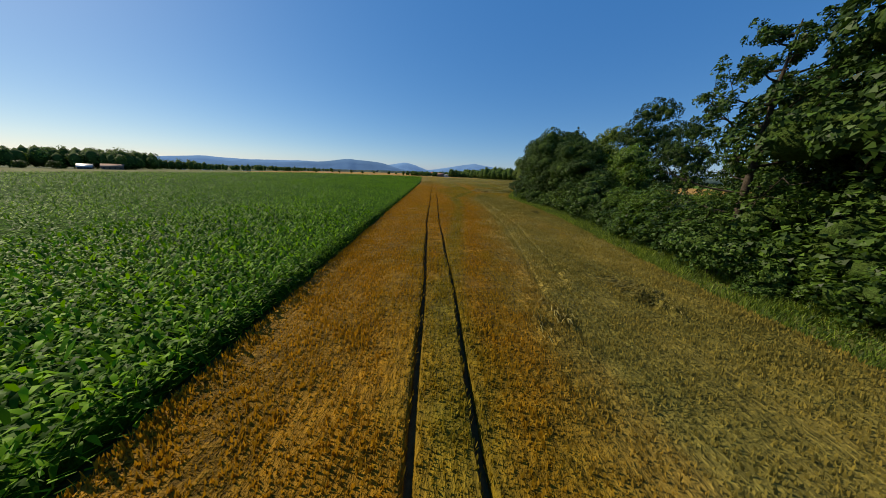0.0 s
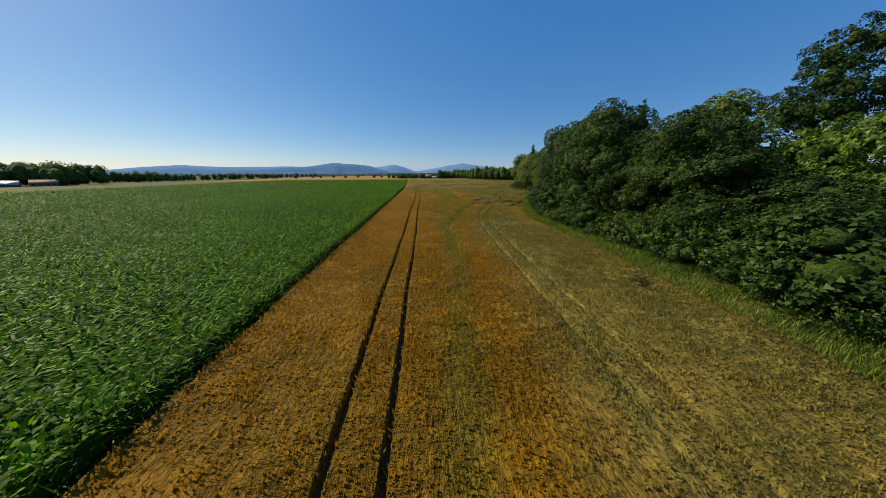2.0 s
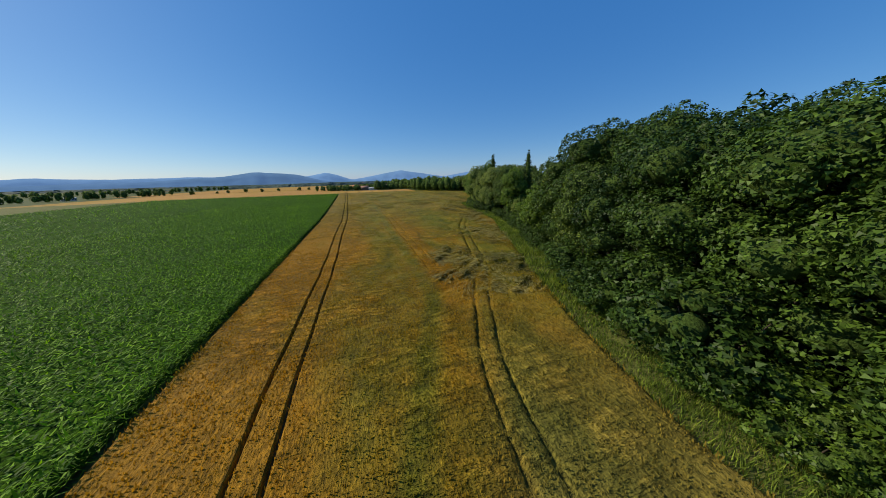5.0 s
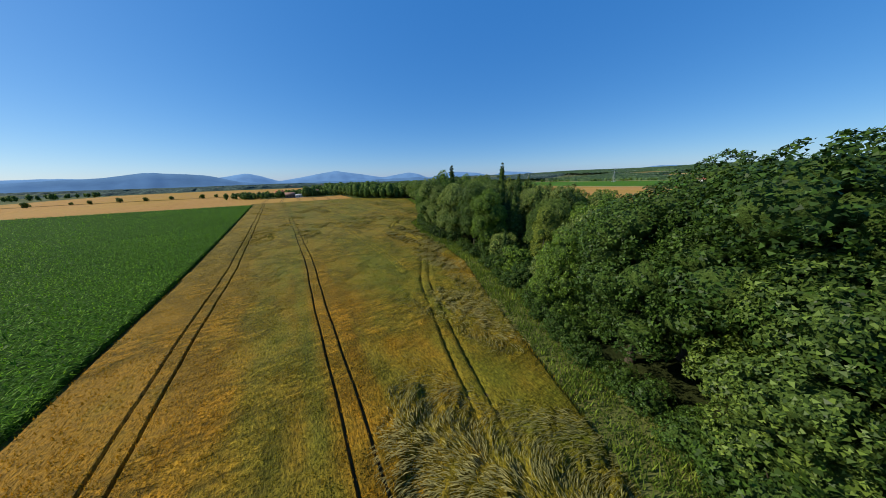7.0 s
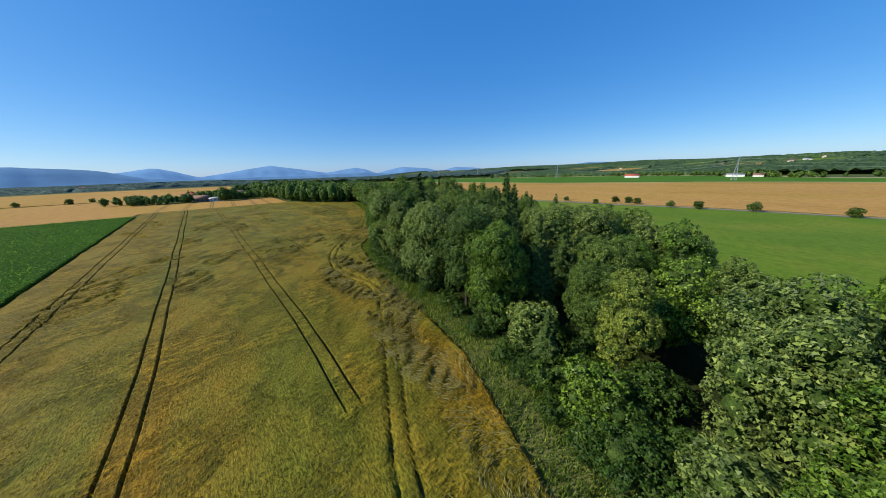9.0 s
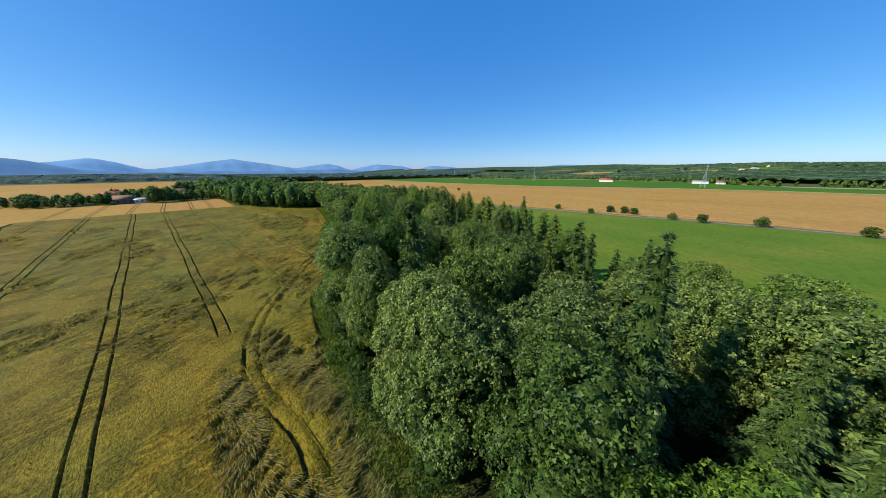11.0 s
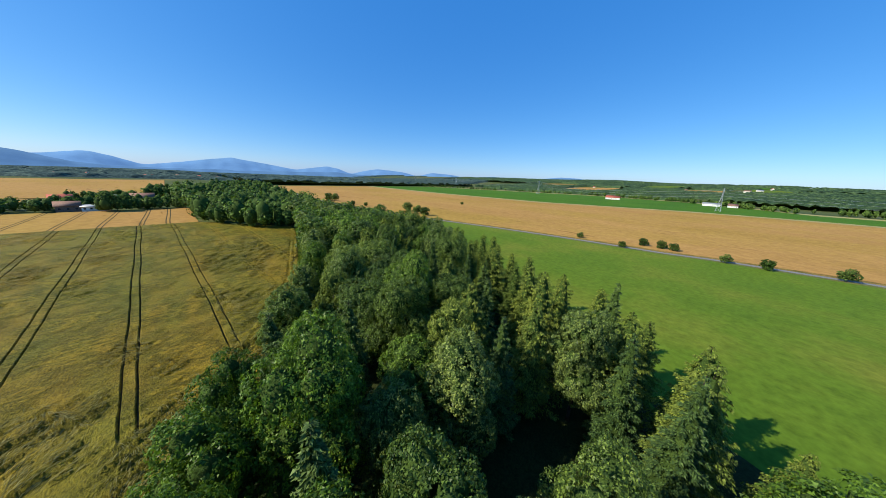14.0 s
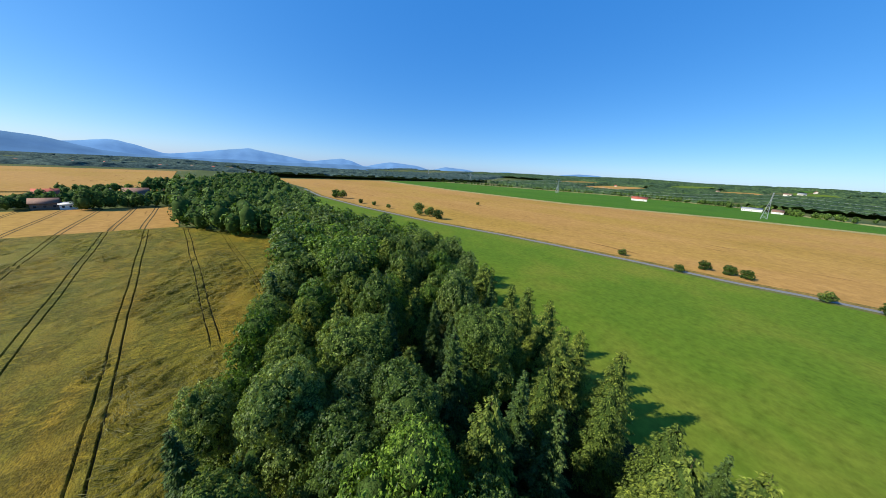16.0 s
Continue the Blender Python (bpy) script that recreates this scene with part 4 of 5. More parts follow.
def open_tree(seed, H, R, base, n_leaf, leaf, mat, bark, label, group="trees of the wood"):
    """A thin-crowned tree: long crooked limbs that fork, with loose tufts of leaves along their ends."""
    rng = np.random.RandomState(seed)
    root = thing("tree", label, "tree", group)
    r0 = H * 0.014 + 0.05
    v, f = tube([(0, 0, 0), (0.1, 0, H * 0.2), (-0.15, 0.1, H * 0.5), (0.1, 0.2, H * 0.75), (0, 0.1, H * 0.97)], [r0 * 1.3, r0, r0 * 0.75, r0 * 0.45, 0.04])
    put("trunk", mesh_of("trunk", v, f, bark), parent=root)
    at, way = [], []
    n = 30
    for k in range(n):
        u = k / (n - 1)
        z0 = base + (H * 0.93 - base) * u ** 0.9
        a = k * 2.4 + rng.normal(0, 0.25)
        reach = R * (0.5 + 0.75 * math.sin(math.pi * min(1, 0.25 + 0.72 * u))) * rng.uniform(0.7, 1.1) * (1 - 0.45 * u * u)
        rise = reach * rng.uniform(0.15, 0.6)
        out = np.array([math.cos(a), math.sin(a), 0])
        pts = [np.array([0, 0, z0]), out * reach * 0.45 + np.array([0, 0, z0 + rise * 0.25]), out * reach + np.array([0, 0, z0 + rise])]
        pieces = [tube([tuple(p) for p in pts], [r0 * 0.32, r0 * 0.2, 0.02], 5)]
        for j in range(7):
            w = rng.uniform(0.35, 1.0)
            s = pts[1] + (pts[2] - pts[1]) * (w - 0.35) / 0.65
            e = s + (out * 0.6 + rng.normal(0, 0.55, 3) + np.array([0, 0, 0.35])) * reach * rng.uniform(0.18, 0.4)
            pieces.append(tube([tuple(s), tuple(e)], [0.035, 0.012], 3))
            for q in (0.45, 0.75, 1.0):
                at.append(s + (e - s) * q + rng.normal(0, 0.12, 3))
                way.append((e - s) / (np.linalg.norm(e - s) + 1e-6))
        v, f = joined(pieces)
        put("limb", mesh_of("limb", v, f, bark), parent=root)
    c, nrm, size = tufts(rng, np.array(at), np.array(way), n_leaf, 0.36, leaf)
    put("crown", leaves_mesh("crown", c, nrm, size, mat, rng, 0.6), parent=root)
    return root


def conifer(seed, H, R, n_leaf, spray, mat, label, droop=0.35, hang=0.25, base=0.8, blunt=0.85, tiers=1.1, group="trees of the wood"):
    """A conifer: straight trunk, tiers of boughs with needle sprays, solid heart added to block light, pointed top.
    hang: how far the sprays hang down.
    """
    rng = np.random.RandomState(seed)
    root = thing("conifer", label, "conifer", group)
    v, f = tube([(0, 0, 0), (0, 0, H * 0.3), (0, 0, H * 0.7), (0, 0, H)], [H * 0.014 + 0.05, H * 0.011, H * 0.006, 0.02], 6)
    put("trunk", mesh_of("trunk", v, f, M["bark"]), parent=root)
    reach = lambda z: R * np.clip(1 - (z - base) / (H - base), 0, 1) ** blunt + 0.12
    boughs = []
    for z in base + (H - base) * (np.arange(int(H * tiers)) + 0.5) / int(H * tiers):
        rr = float(reach(z)) * rng.uniform(0.85, 1.12)
        k = max(4, int(3 + rr * 1.5))
        a0 = rng.uniform(0, 6.28)
        for j in range(k):
            boughs.append((a0 + 6.28 * j / k + rng.normal(0, 0.16), z + rng.normal(0, 0.12), rr * rng.uniform(0.7, 1.2)))
    b = np.array(boughs)
    pick = rng.choice(len(b), n_leaf, p=(b[:, 2] + 0.2) / (b[:, 2] + 0.2).sum())
    a, z, L = b[pick, 0], b[pick, 1], b[pick, 2]
    u = rng.uniform(0.08, 1, n_leaf) ** 0.65
    hand = np.where(rng.uniform(0, 1, n_leaf) < 0.5, -1.0, 1.0)
    side = hand * np.abs(rng.normal(0, 0.17, n_leaf)) * L * (1.3 - u)
    x, y = np.cos(a) * L * u - np.sin(a) * side, np.sin(a) * L * u + np.cos(a) * side
    zz = np.maximum(z - droop * L * u ** 1.6 + 0.20 * L * u + rng.normal(0, 0.10, n_leaf) - 0.25 * np.abs(side), 0.1)
    turn = a + hand * rng.uniform(0.1, 1.1, n_leaf)
    axis = np.stack([np.cos(turn), np.sin(turn), -hang + rng.normal(0, 0.25, n_leaf)], 1)
    put("crown", sprays_mesh("crown", np.stack([x, y, zz], 1), axis, spray, spray * 0.30, mat, rng), parent=root)
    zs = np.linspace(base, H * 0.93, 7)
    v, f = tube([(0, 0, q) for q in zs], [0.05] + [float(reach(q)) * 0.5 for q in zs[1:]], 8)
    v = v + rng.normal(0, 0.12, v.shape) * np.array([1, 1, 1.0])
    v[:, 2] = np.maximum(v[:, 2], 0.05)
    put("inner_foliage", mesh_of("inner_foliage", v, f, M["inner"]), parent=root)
    return root


def bush(seed, H, R, n_leaf, leaf, mat, label, group="bushes"):
    rng = np.random.RandomState(seed)
    root = thing("bush", label, "bush", group)
    for k in range(3):
        a = k * 2.1 + seed
        v, f = tube([(0.1 * math.cos(a), 0.1 * math.sin(a), 0), (R * 0.3 * math.cos(a), R * 0.3 * math.sin(a), H * 0.45), (R * 0.5 * math.cos(a), R * 0.5 * math.sin(a), H * 0.8)], [0.07, 0.05, 0.02], 5)
        put("stem", mesh_of("stem", v, f, M["bark"]), parent=root)
    d = sphere_points(9, rng, 0.6)
    k = rng.uniform(0.45, 0.68, 9)
    rs = R * rng.uniform(0.34, 0.5, 9)
    cs = np.stack([d[:, 0] * R * k, d[:, 1] * R * k, np.maximum(H * (0.5 + 0.5 * d[:, 2] * k), rs * 0.55)], 1)
    at, way = clumps_on(rng, cs, rs, R * 0.3)
    c, nrm, size = tufts(rng, at, way, n_leaf, R * 0.17, leaf)
    put("crown", leaves_mesh("crown", c, nrm, size, mat, rng), parent=root)
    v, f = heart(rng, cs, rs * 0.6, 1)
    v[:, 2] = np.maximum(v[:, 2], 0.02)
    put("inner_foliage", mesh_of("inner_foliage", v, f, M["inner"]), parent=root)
    return root


OAK = "broad oak with dense dark green foliage"
ASH = "tall tree with fresh mid-green foliage"
GREY = "rounded tree with dull grey-green foliage"
BIRCH = "slender birch with light drooping foliage"
SPRUCE = "dark green spruce with a pointed top"
LARCH = "feathery pale green larch"
B, PALE = M["bark"], M["birch_bark"]
protos = {
    "open": [open_tree(14, 19, 5.0, 3.0, 21000, 0.21, M["shaded_edge"], B, "tall open-crowned tree with bare forking limbs"), broad_tree(15, 21, 5.8, 5.0, 26000, 0.21, M["shaded_edge"], B, "tall loose-crowned oak with gaps of sky", 30, 0.8, loose=True)],
    "near": [broad_tree(61, 18, 5.3, 0.8, 21000, 0.28, M["oak"], B, OAK, 16, low=True), broad_tree(62, 17, 4.9, 0.8, 20000, 0.27, M["ash"], B, ASH, 15, low=True),
             broad_tree(63, 17, 5.1, 0.8, 21000, 0.28, M["grey"], B, GREY, 17, low=True), broad_tree(64, 18, 4.2, 1.5, 17000, 0.25, M["larch"], PALE, BIRCH, 20, 0.9),
             broad_tree(65, 18, 5.2, 0.8, 21000, 0.28, M["shaded_edge"], B, OAK, 14, low=True), broad_tree(66, 17.5, 4.7, 1.0, 20000, 0.27, M["oak"], B, OAK, 19, 1.0, low=True)],
    "edge": [broad_tree(71, 18, 5.3, 0.5, 24500, 0.235, M["shaded_edge"], B, OAK, 17, 0.95, low=True), broad_tree(72, 18, 5.2, 0.5, 24500, 0.23, M["ash"], B, ASH, 16, 0.95, low=True),
             broad_tree(73, 18, 5.3, 0.5, 24500, 0.235, M["oak"], B, OAK, 15, 0.95, low=True), broad_tree(74, 18, 5.3, 0.5, 24500, 0.235, M["grey"], B, GREY, 18, 0.95, low=True)],
    "semi": [broad_tree(81, 18, 5.4, 1.0, 9500, 0.37, M["oak"], B, OAK, 15, 1.2, low=True), broad_tree(82, 17, 5.0, 1.0, 9500, 0.36, M["ash"], B, ASH, 15, 1.2, low=True),
             broad_tree(83, 17, 5.1, 1.0, 9500, 0.37, M["grey"], B, GREY, 16, 1.2, low=True), broad_tree(84, 18, 4.2, 1.5, 9000, 0.33, M["larch"], PALE, BIRCH, 19, 1.0),
             broad_tree(85, 18, 5.2, 1.0, 9500, 0.37, M["shaded_edge"], B, OAK, 14, 1.2, low=True), broad_tree(86, 17.5, 4.8, 1.0, 9500, 0.36, M["oak"], B, OAK, 18, 1.1, low=True)],
    "mid": [broad_tree(21, 18, 5.5, 1.5, 4700, 0.5, M["oak"], B, OAK, 14, 1.4, 1), broad_tree(22, 18, 5.1, 1.5, 4700, 0.5, M["ash"], B, ASH, 15, 1.3, 1),
            broad_tree(23, 17, 5.1, 1.5, 4700, 0.5, M["grey"], B, GREY, 16, 1.3, 1), broad_tree(24, 19, 5.6, 1.5, 4700, 0.5, M["oak"], B, OAK, 13, 1.4, 1),
            broad_tree(25, 18, 4.0, 1.5, 4700, 0.46, M["larch"], PALE, BIRCH, 18, 1.1, 1), broad_tree(26, 18, 5.3, 1.5, 4700, 0.5, M["shaded_edge"], B, OAK, 14, 1.4, 1)],
    "fir": [conifer(31, 20, 3.5, 16000, 0.29, M["spruce"], SPRUCE, tiers=1.4), conifer(32, 18, 3.2, 15000, 0.28, M["spruce"], SPRUCE, tiers=1.4)],
    "larch": [conifer(33, 19, 4.4, 17500, 0.28, M["larch"], LARCH, 0.14, 0.75, 1.5, 0.62, 1.7), conifer(34, 17, 4.0, 16500, 0.28, M["larch"], LARCH, 0.10, 0.8, 1.5, 0.66, 1.7)],
    "farfir": [conifer(35, 20, 3.5, 4200, 0.62, M["spruce"], SPRUCE), conifer(36, 18, 3.2, 4000, 0.6, M["spruce"], SPRUCE)],
    "farlarch": [conifer(37, 19, 4.4, 5000, 0.58, M["larch"], LARCH, 0.14, 0.75, 1.5, 0.62, 1.5), conifer(38, 17, 4.0, 4800, 0.58, M["larch"], LARCH, 0.10, 0.8, 1.5, 0.66, 1.5)],
    "lo": [broad_tree(41, 18, 5.2, 1.5, 1700, 0.8, M["oak"], B, OAK, 10, 1.9, 1), broad_tree(42, 17, 4.8, 1.5, 1700, 0.78, M["ash"], B, ASH, 10, 1.8, 1),
           broad_tree(43, 19, 5.4, 1.5, 1700, 0.8, M["grey"], B, GREY, 11, 1.9, 1)],
    "bush": [bush(51, 3.2, 2.4, 2700, 0.2, M["bush"], "leafy green bush at the wood's edge"), bush(52, 4.5, 2.8, 3200, 0.22, M["shaded_edge"], "leafy dark green bush at the wood's edge"),
             bush(53, 2.4, 2.0, 2300, 0.19, M["shaded_edge"], "low dark green bush at the wood's edge")],
    "roadbush": [bush(55, 5.2, 2.6, 2300, 0.4, M["bush"], "round green bush beside the road", "roadside bushes"), bush(56, 6.0, 2.6, 2300, 0.4, M["oak"], "dark green bush beside the road", "roadside bushes")],
}
used = set()


def plant(kind, k, x, y, tall, spin, wide=1.0):
    """One more tree of a kind, at its place; the first use moves the model itself."""
    p = protos[kind][k % len(protos[kind])]
    m = pose(x, y, float(land(x, y)) - 0.05, 0, 0, spin)
    if p.name not in used:
        used.add(p.name)
        p.matrix_basis = m
        p.scale = (tall * wide, tall * wide, tall)
        return p
    q = copy_thing(p, m)
    q.scale = (tall * wide, tall * wide, tall)
    return q


rnd = random.Random(8)
# marked trees
plant("open", 0, 25.4, 21.2, 1.02, 40, 0.95)
plant("open", 1, 42.5, 45.5, 0.84, 130, 0.95)
plant("open", 1, 48, 60.5, 1.17, 200, 1.0)
plant("fir", 0, 71.7, 170.6, 1.28, 0)
plant("fir", 1, 68.6, 194, 1.45, 50)
plant("fir", 0, 41.4, 81.2, 1.09, 20)
plant("near", 3, 46.6, 72.4, 1.14, 80, 1.15)
plant("edge", 2, 83, 189, 1.15, 30)
plant("near", 4, 37, 18.5, 1.3, 70)
plant("near", 4, 31, 12, 1.2, 10)
plant("near", 4, 29.5, 17, 1.42, 200, 0.95)
plant("near", 4, 33.5, 23.5, 0.8, 300, 1.25)
plant("near", 1, 28.3, 25.5, 0.4, 150, 1.5)
for x, y, s in ((26.5, 9, 1.7), (28.5, 13.5, 1.9), (26, 15.5, 1.5), (30.5, 8.5, 1.9)):
    plant("bush", 1, x, y, s, 40 * y, 1.1)
for k, (x, y, tall) in enumerate(((33, 63, 17), (33.2, 70, 15.5), (32.4, 76.9, 21.2), (35.5, 85.5, 20.5), (37, 92.5, 20.5), (39, 100, 19.5), (41, 74, 17.5), (43, 89, 22), (47, 103, 24.5), (46, 111.5, 24.3), (54, 109, 25.3), (53, 118, 24), (47.5, 121, 21), (56, 127, 19))):
    plant("edge", (0, 0, 0, 0, 0, 0, 0, 0, 0, 0, 0, 0, 0, 1)[k], x, y, tall / 18.6, 77 * k, 1.1)
taken = [(33, 63), (33.2, 70), (32.4, 76.9), (41.4, 81.2), (46.6, 72.4), (35.5, 85.5), (37, 92.5), (39, 100), (41, 74), (43, 89), (47, 103), (46, 111.5), (54, 109), (53, 118), (47.5, 121), (56, 127), (27.5, 21), (48, 60.5), (42.5, 45.5), (71.7, 170.6), (68.6, 194), (83, 189), (37, 18.5), (31, 12), (29.5, 17), (28.3, 25.5), (33.5, 23.5)]
KIND_H = {"edge": (18, 18, 18, 18), "near": (18, 17, 17, 18, 18, 17.5), "semi": (18, 17, 17, 18, 18, 17.5), "mid": (18, 18, 17, 19, 18, 18), "fir": (20, 18), "larch": (19, 17), "farfir": (20, 18), "farlarch": (19, 17), "lo": (18, 17, 19)}


FLIGHT = [(0, -20), (5, 62), (13, 98), (22, 125), (43, 161), (62, 186), (97, 228), (112, 246)]     # the line along which the wood is seen from close by


def nearness(x, y):
    """Distance from that line."""
    best = 1e9
    for (ax, ay), (bx, by) in zip(FLIGHT, FLIGHT[1:]):
        d = Vector((bx - ax, by - ay))
        u = max(0, min(1, Vector((x - ax, y - ay)).dot(d) / d.length_squared))
        best = min(best, math.hypot(ax + d.x * u - x, ay + d.y * u - y))
    return best


def grow(kind, k, x, y, metres, wide=1.0):
    return plant(kind, k, x, y, metres / KIND_H[kind][k], rnd.uniform(0, 360), wide)


y = -8.0
while y < 425:
    L, R = float(along(WOOD_LEFT, y)), float(along(WOOD_RIGHT, y)) - 4.0
    pitch = 7.2 if y < 112 else 8.2 if y < 310 else 9
    x = L + (3.6 if y < 70 else 3.9) + rnd.uniform(-0.8, 0.8)
    row = 0
    while x < R:
        px, py = x + rnd.uniform(-1.6, 1.6) * (row > 0), y + rnd.uniform(-2.2, 2.2)
        depth, rim = px - L, R + 4 - px
        hollow = math.hypot((px - 101) / 9, (py - 209) / 8) < 1 or math.hypot(px - 73.5, py - 195) < 4.5
        if not hollow and all(math.hypot(px - a, py - b) > 4.8 for a, b in taken):
            taken.append((px, py))
            top = float(along(TREE_HEIGHT, py)) * rnd.uniform(0.86, 1.1)
            if rim < 9:
                top *= 0.82
            if 160 < py < 195 and px > 88:
                top = min(top, 21.5 - 0.36 * (px - 90))
            away = nearness(px, py)
            eye = float(np.interp(py, [124, 163, 186, 208, 246], [23.9, 28.2, 33, 39, 43]))
            if away < 22 and py > 118:
                top = min(top, eye - 13.5 + 0.35 * away)
            wood = rnd.random()
            if y < 112:
                if depth < 8:
                    grow("near", rnd.choice((4, 4, 4, 1) if py < 96 else (4, 1, 0, 2)), px, py, top * 1.04, 1.0 if top > 12 else 1.5)
                else:
                    grow("semi" if depth < 18 else "mid", rnd.choice((4, 4, 1, 4, 5, 3) if py < 96 else (4, 0, 1, 2, 5, 0)), px, py, max(top * (1.08 if 40 < py < 125 else 0.98), 18 if py < 22 else 6 if py < 48 else 14))
            elif y < 310:
                con = 0.24 if 138 < y < 270 else 0.04
                if 136 < py < 160 and depth < 9:
                    if wood < 0.6:
                        grow("fir", rnd.randrange(2), px, py, rnd.uniform(6, 10), 1.25)
                    else:
                        grow("mid", rnd.choice((1, 2)), px, py, rnd.uniform(7, 9), 1.3)
                elif wood < con:
                    grow("fir" if away < 38 else "farfir", rnd.randrange(2), px, py, top * 1.05)
                elif wood < con + (0.62 if rim < 40 and 185 < y < 262 else 0.22 if rim < 45 and 165 < y < 290 else 0.04):
                    grow("larch" if away < 42 else "farlarch", rnd.randrange(2), px, py, top)
                else:
                    kind = "near" if away < (44 if 150 < py < 205 else 27) else "semi" if away < (62 if py < 215 else 45) else "mid"
                    k = rnd.choice({"near": (0, 1, 2, 2, 3, 1, 5), "semi": (0, 1, 2, 2, 3, 1, 5), "mid": (0, 1, 2, 2, 3, 4, 4)}[kind])
                    if kind != "mid" and k == 3 and 150 < py < 200:
                        k = 2
                    if kind == "near" and 180 < py < 236 and depth < 14:
                        k = rnd.choice((1, 2, 2, 1, 0))
                    if py < 140:
                        k = rnd.choice((2, 1, 0))
                    size = top * (0.95 if depth < 7 else 1.07) * rnd.uniform(0.86, 1.08)
                    if away < (31 if 150 < py < 205 else 17) and k != 3:
                        kind, k = "edge", {0: 2, 1: 1, 2: 3, 4: 0, 5: 2}[k]
                    grow(kind, k, px, py, size, rnd.uniform(0.85, 1.04) if py < 195 else rnd.uniform(0.68, 0.95))
            else:
                grow("lo", rnd.randrange(3), px, py, top, 1.12)
        x += pitch * rnd.uniform(0.85, 1.15)
        row += 1
    y += pitch * 0.9
for k in range(34):
    y = rnd.uniform(126, 166)
    plant("bush", k % 3, float(along(WOOD_LEFT, y)) + rnd.uniform(1, 12), y, rnd.uniform(0.8, 1.5), rnd.uniform(0, 360))
y = 40.0
while y < 150:
    plant("bush", rnd.randrange(3), float(along(WOOD_RIGHT, y)) - rnd.uniform(2, 6), y, rnd.uniform(1.0, 1.6), rnd.uniform(0, 360))
    y += rnd.uniform(2.6, 4.4)
y = 2.0
while y < 112:
    plant("bush", rnd.randrange(3), float(along(WOOD_LEFT, y)) + rnd.uniform(1.5, 4.5), y, rnd.uniform(1.1, 1.7), rnd.uniform(0, 360), 1.15)
    y += rnd.uniform(2.4, 3.6)
y = 4.0
while y < 290:
    k = rnd.randrange(3)
    L = float(along(WOOD_LEFT, y))
    plant("bush", k, L + rnd.uniform(0.2, 2.2), y, rnd.uniform(0.7, 1.15), rnd.uniform(0, 360))
    y += rnd.uniform(2.6, 5.0) * (1 if y < 150 else 1.5)


for models in list(protos.values()):
    for p in models:
        if p.name not in used and p not in protos["roadbush"]:
            for o in (*p.children_recursive, p):
                bpy.data.objects.remove(o)


# ---- far woods, one uneven mass each ----
def wood_mass(name, rng, spots, tall, leaf, n_leaf, label):
    """Crowns of a far wood: domes of leafy facets on a solid light-blocking heart, with gaps between."""
    cs, ns, hearts = [], [], []
    for x, y in spots:
        H = tall * rng.uniform(0.72, 1.2)
        R = H * rng.uniform(0.24, 0.34)
        d = sphere_points(5, rng, 0.6)
        lob = np.stack([x + d[:, 0] * R * 0.55, y + d[:, 1] * R * 0.55, land(x, y) + H * (0.5 + 0.27 * d[:, 2])], 1)
        rs = R * rng.uniform(0.5, 0.72, 5)
        rs[2] = R * 0.8
        pick = rng.choice(5, n_leaf)
        o = rng.normal(0, 1, (n_leaf, 3)) + d[pick] * 0.9 + np.array([0, 0, 0.25])
        o /= np.linalg.norm(o, axis=1, keepdims=True)
        cs.append(lob[pick] + o * np.array([1, 1, 1.15]) * (rs[pick] * rng.uniform(0.85, 1.12, n_leaf))[:, None])
        ns.append(o + np.array([0, 0, 0.2]))
        hearts.append((np.array([x, y, float(land(x, y)) + H * 0.5]), (R * 0.85, H * 0.43)))
    c, nn = np.concatenate(cs), np.concatenate(ns)
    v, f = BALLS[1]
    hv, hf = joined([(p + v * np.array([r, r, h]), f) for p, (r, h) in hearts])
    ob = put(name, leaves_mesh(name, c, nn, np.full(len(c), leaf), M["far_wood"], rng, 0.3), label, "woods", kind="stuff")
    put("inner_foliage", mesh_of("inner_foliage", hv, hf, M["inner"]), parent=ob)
    return ob


# the wood at the end of the wheat field
spots = []
for _ in range(2600):
    yy = rng.uniform(395, 1000)
    lo = np.interp(yy, [395, 410, 430, 462, 520, 560, 700, 1000], [134, 108, 92, 84, 88, 80, 80, 190])
    hi = np.interp(yy, [395, 430, 492, 580, 700, 800, 1000], [164, 162, 174, 192, 198, 215, 245])
    q = (lo + (hi - lo) * rng.uniform(), yy)
    apart = 7.0 if yy < 520 else 9.5
    if all(abs(q[1] - p[1]) > apart or math.hypot(q[0] - p[0], q[1] - p[1]) > apart for p in spots):
        spots.append(q)
front = [p for p in spots if p[1] < 520]
wood_mass("far_wood", rng, front, 18, 1.6, 190, "broad-leaved wood closing the far end of the wheat")
wood_mass("far_wood", rng, [p for p in spots if p[1] >= 520], 17, 2.6, 90, "broad-leaved wood stretching away between fields")


def belt(x0, y0, x1, y1, n, deep, tall, leaf, k, label):
    sp = []
    for _ in range(n):
        u = rng.uniform()
        sp.append((x0 + (x1 - x0) * u + rng.normal(0, deep), y0 + (y1 - y0) * u + rng.normal(0, deep)))
    wood_mass("far_wood", rng, sp, tall, leaf, k, label)


belt(-520, 240, -420, 305, 70, 14, 22, 1.7, 260, "dark wood beyond the maize")
belt(-430, 330, -362, 366, 80, 11, 22, 1.6, 260, "dark wood beyond the maize")
belt(-450, 430, -390, 480, 50, 12, 15, 1.6, 110, "wood behind a wood beyond the maize")
for x, y, s in ((-397, 282, 1.5), (-388, 300, 1.6), (-352, 330, 1.1)):
    plant("roadbush", 0, x, y, s, rnd.uniform(0, 360), 1.3)
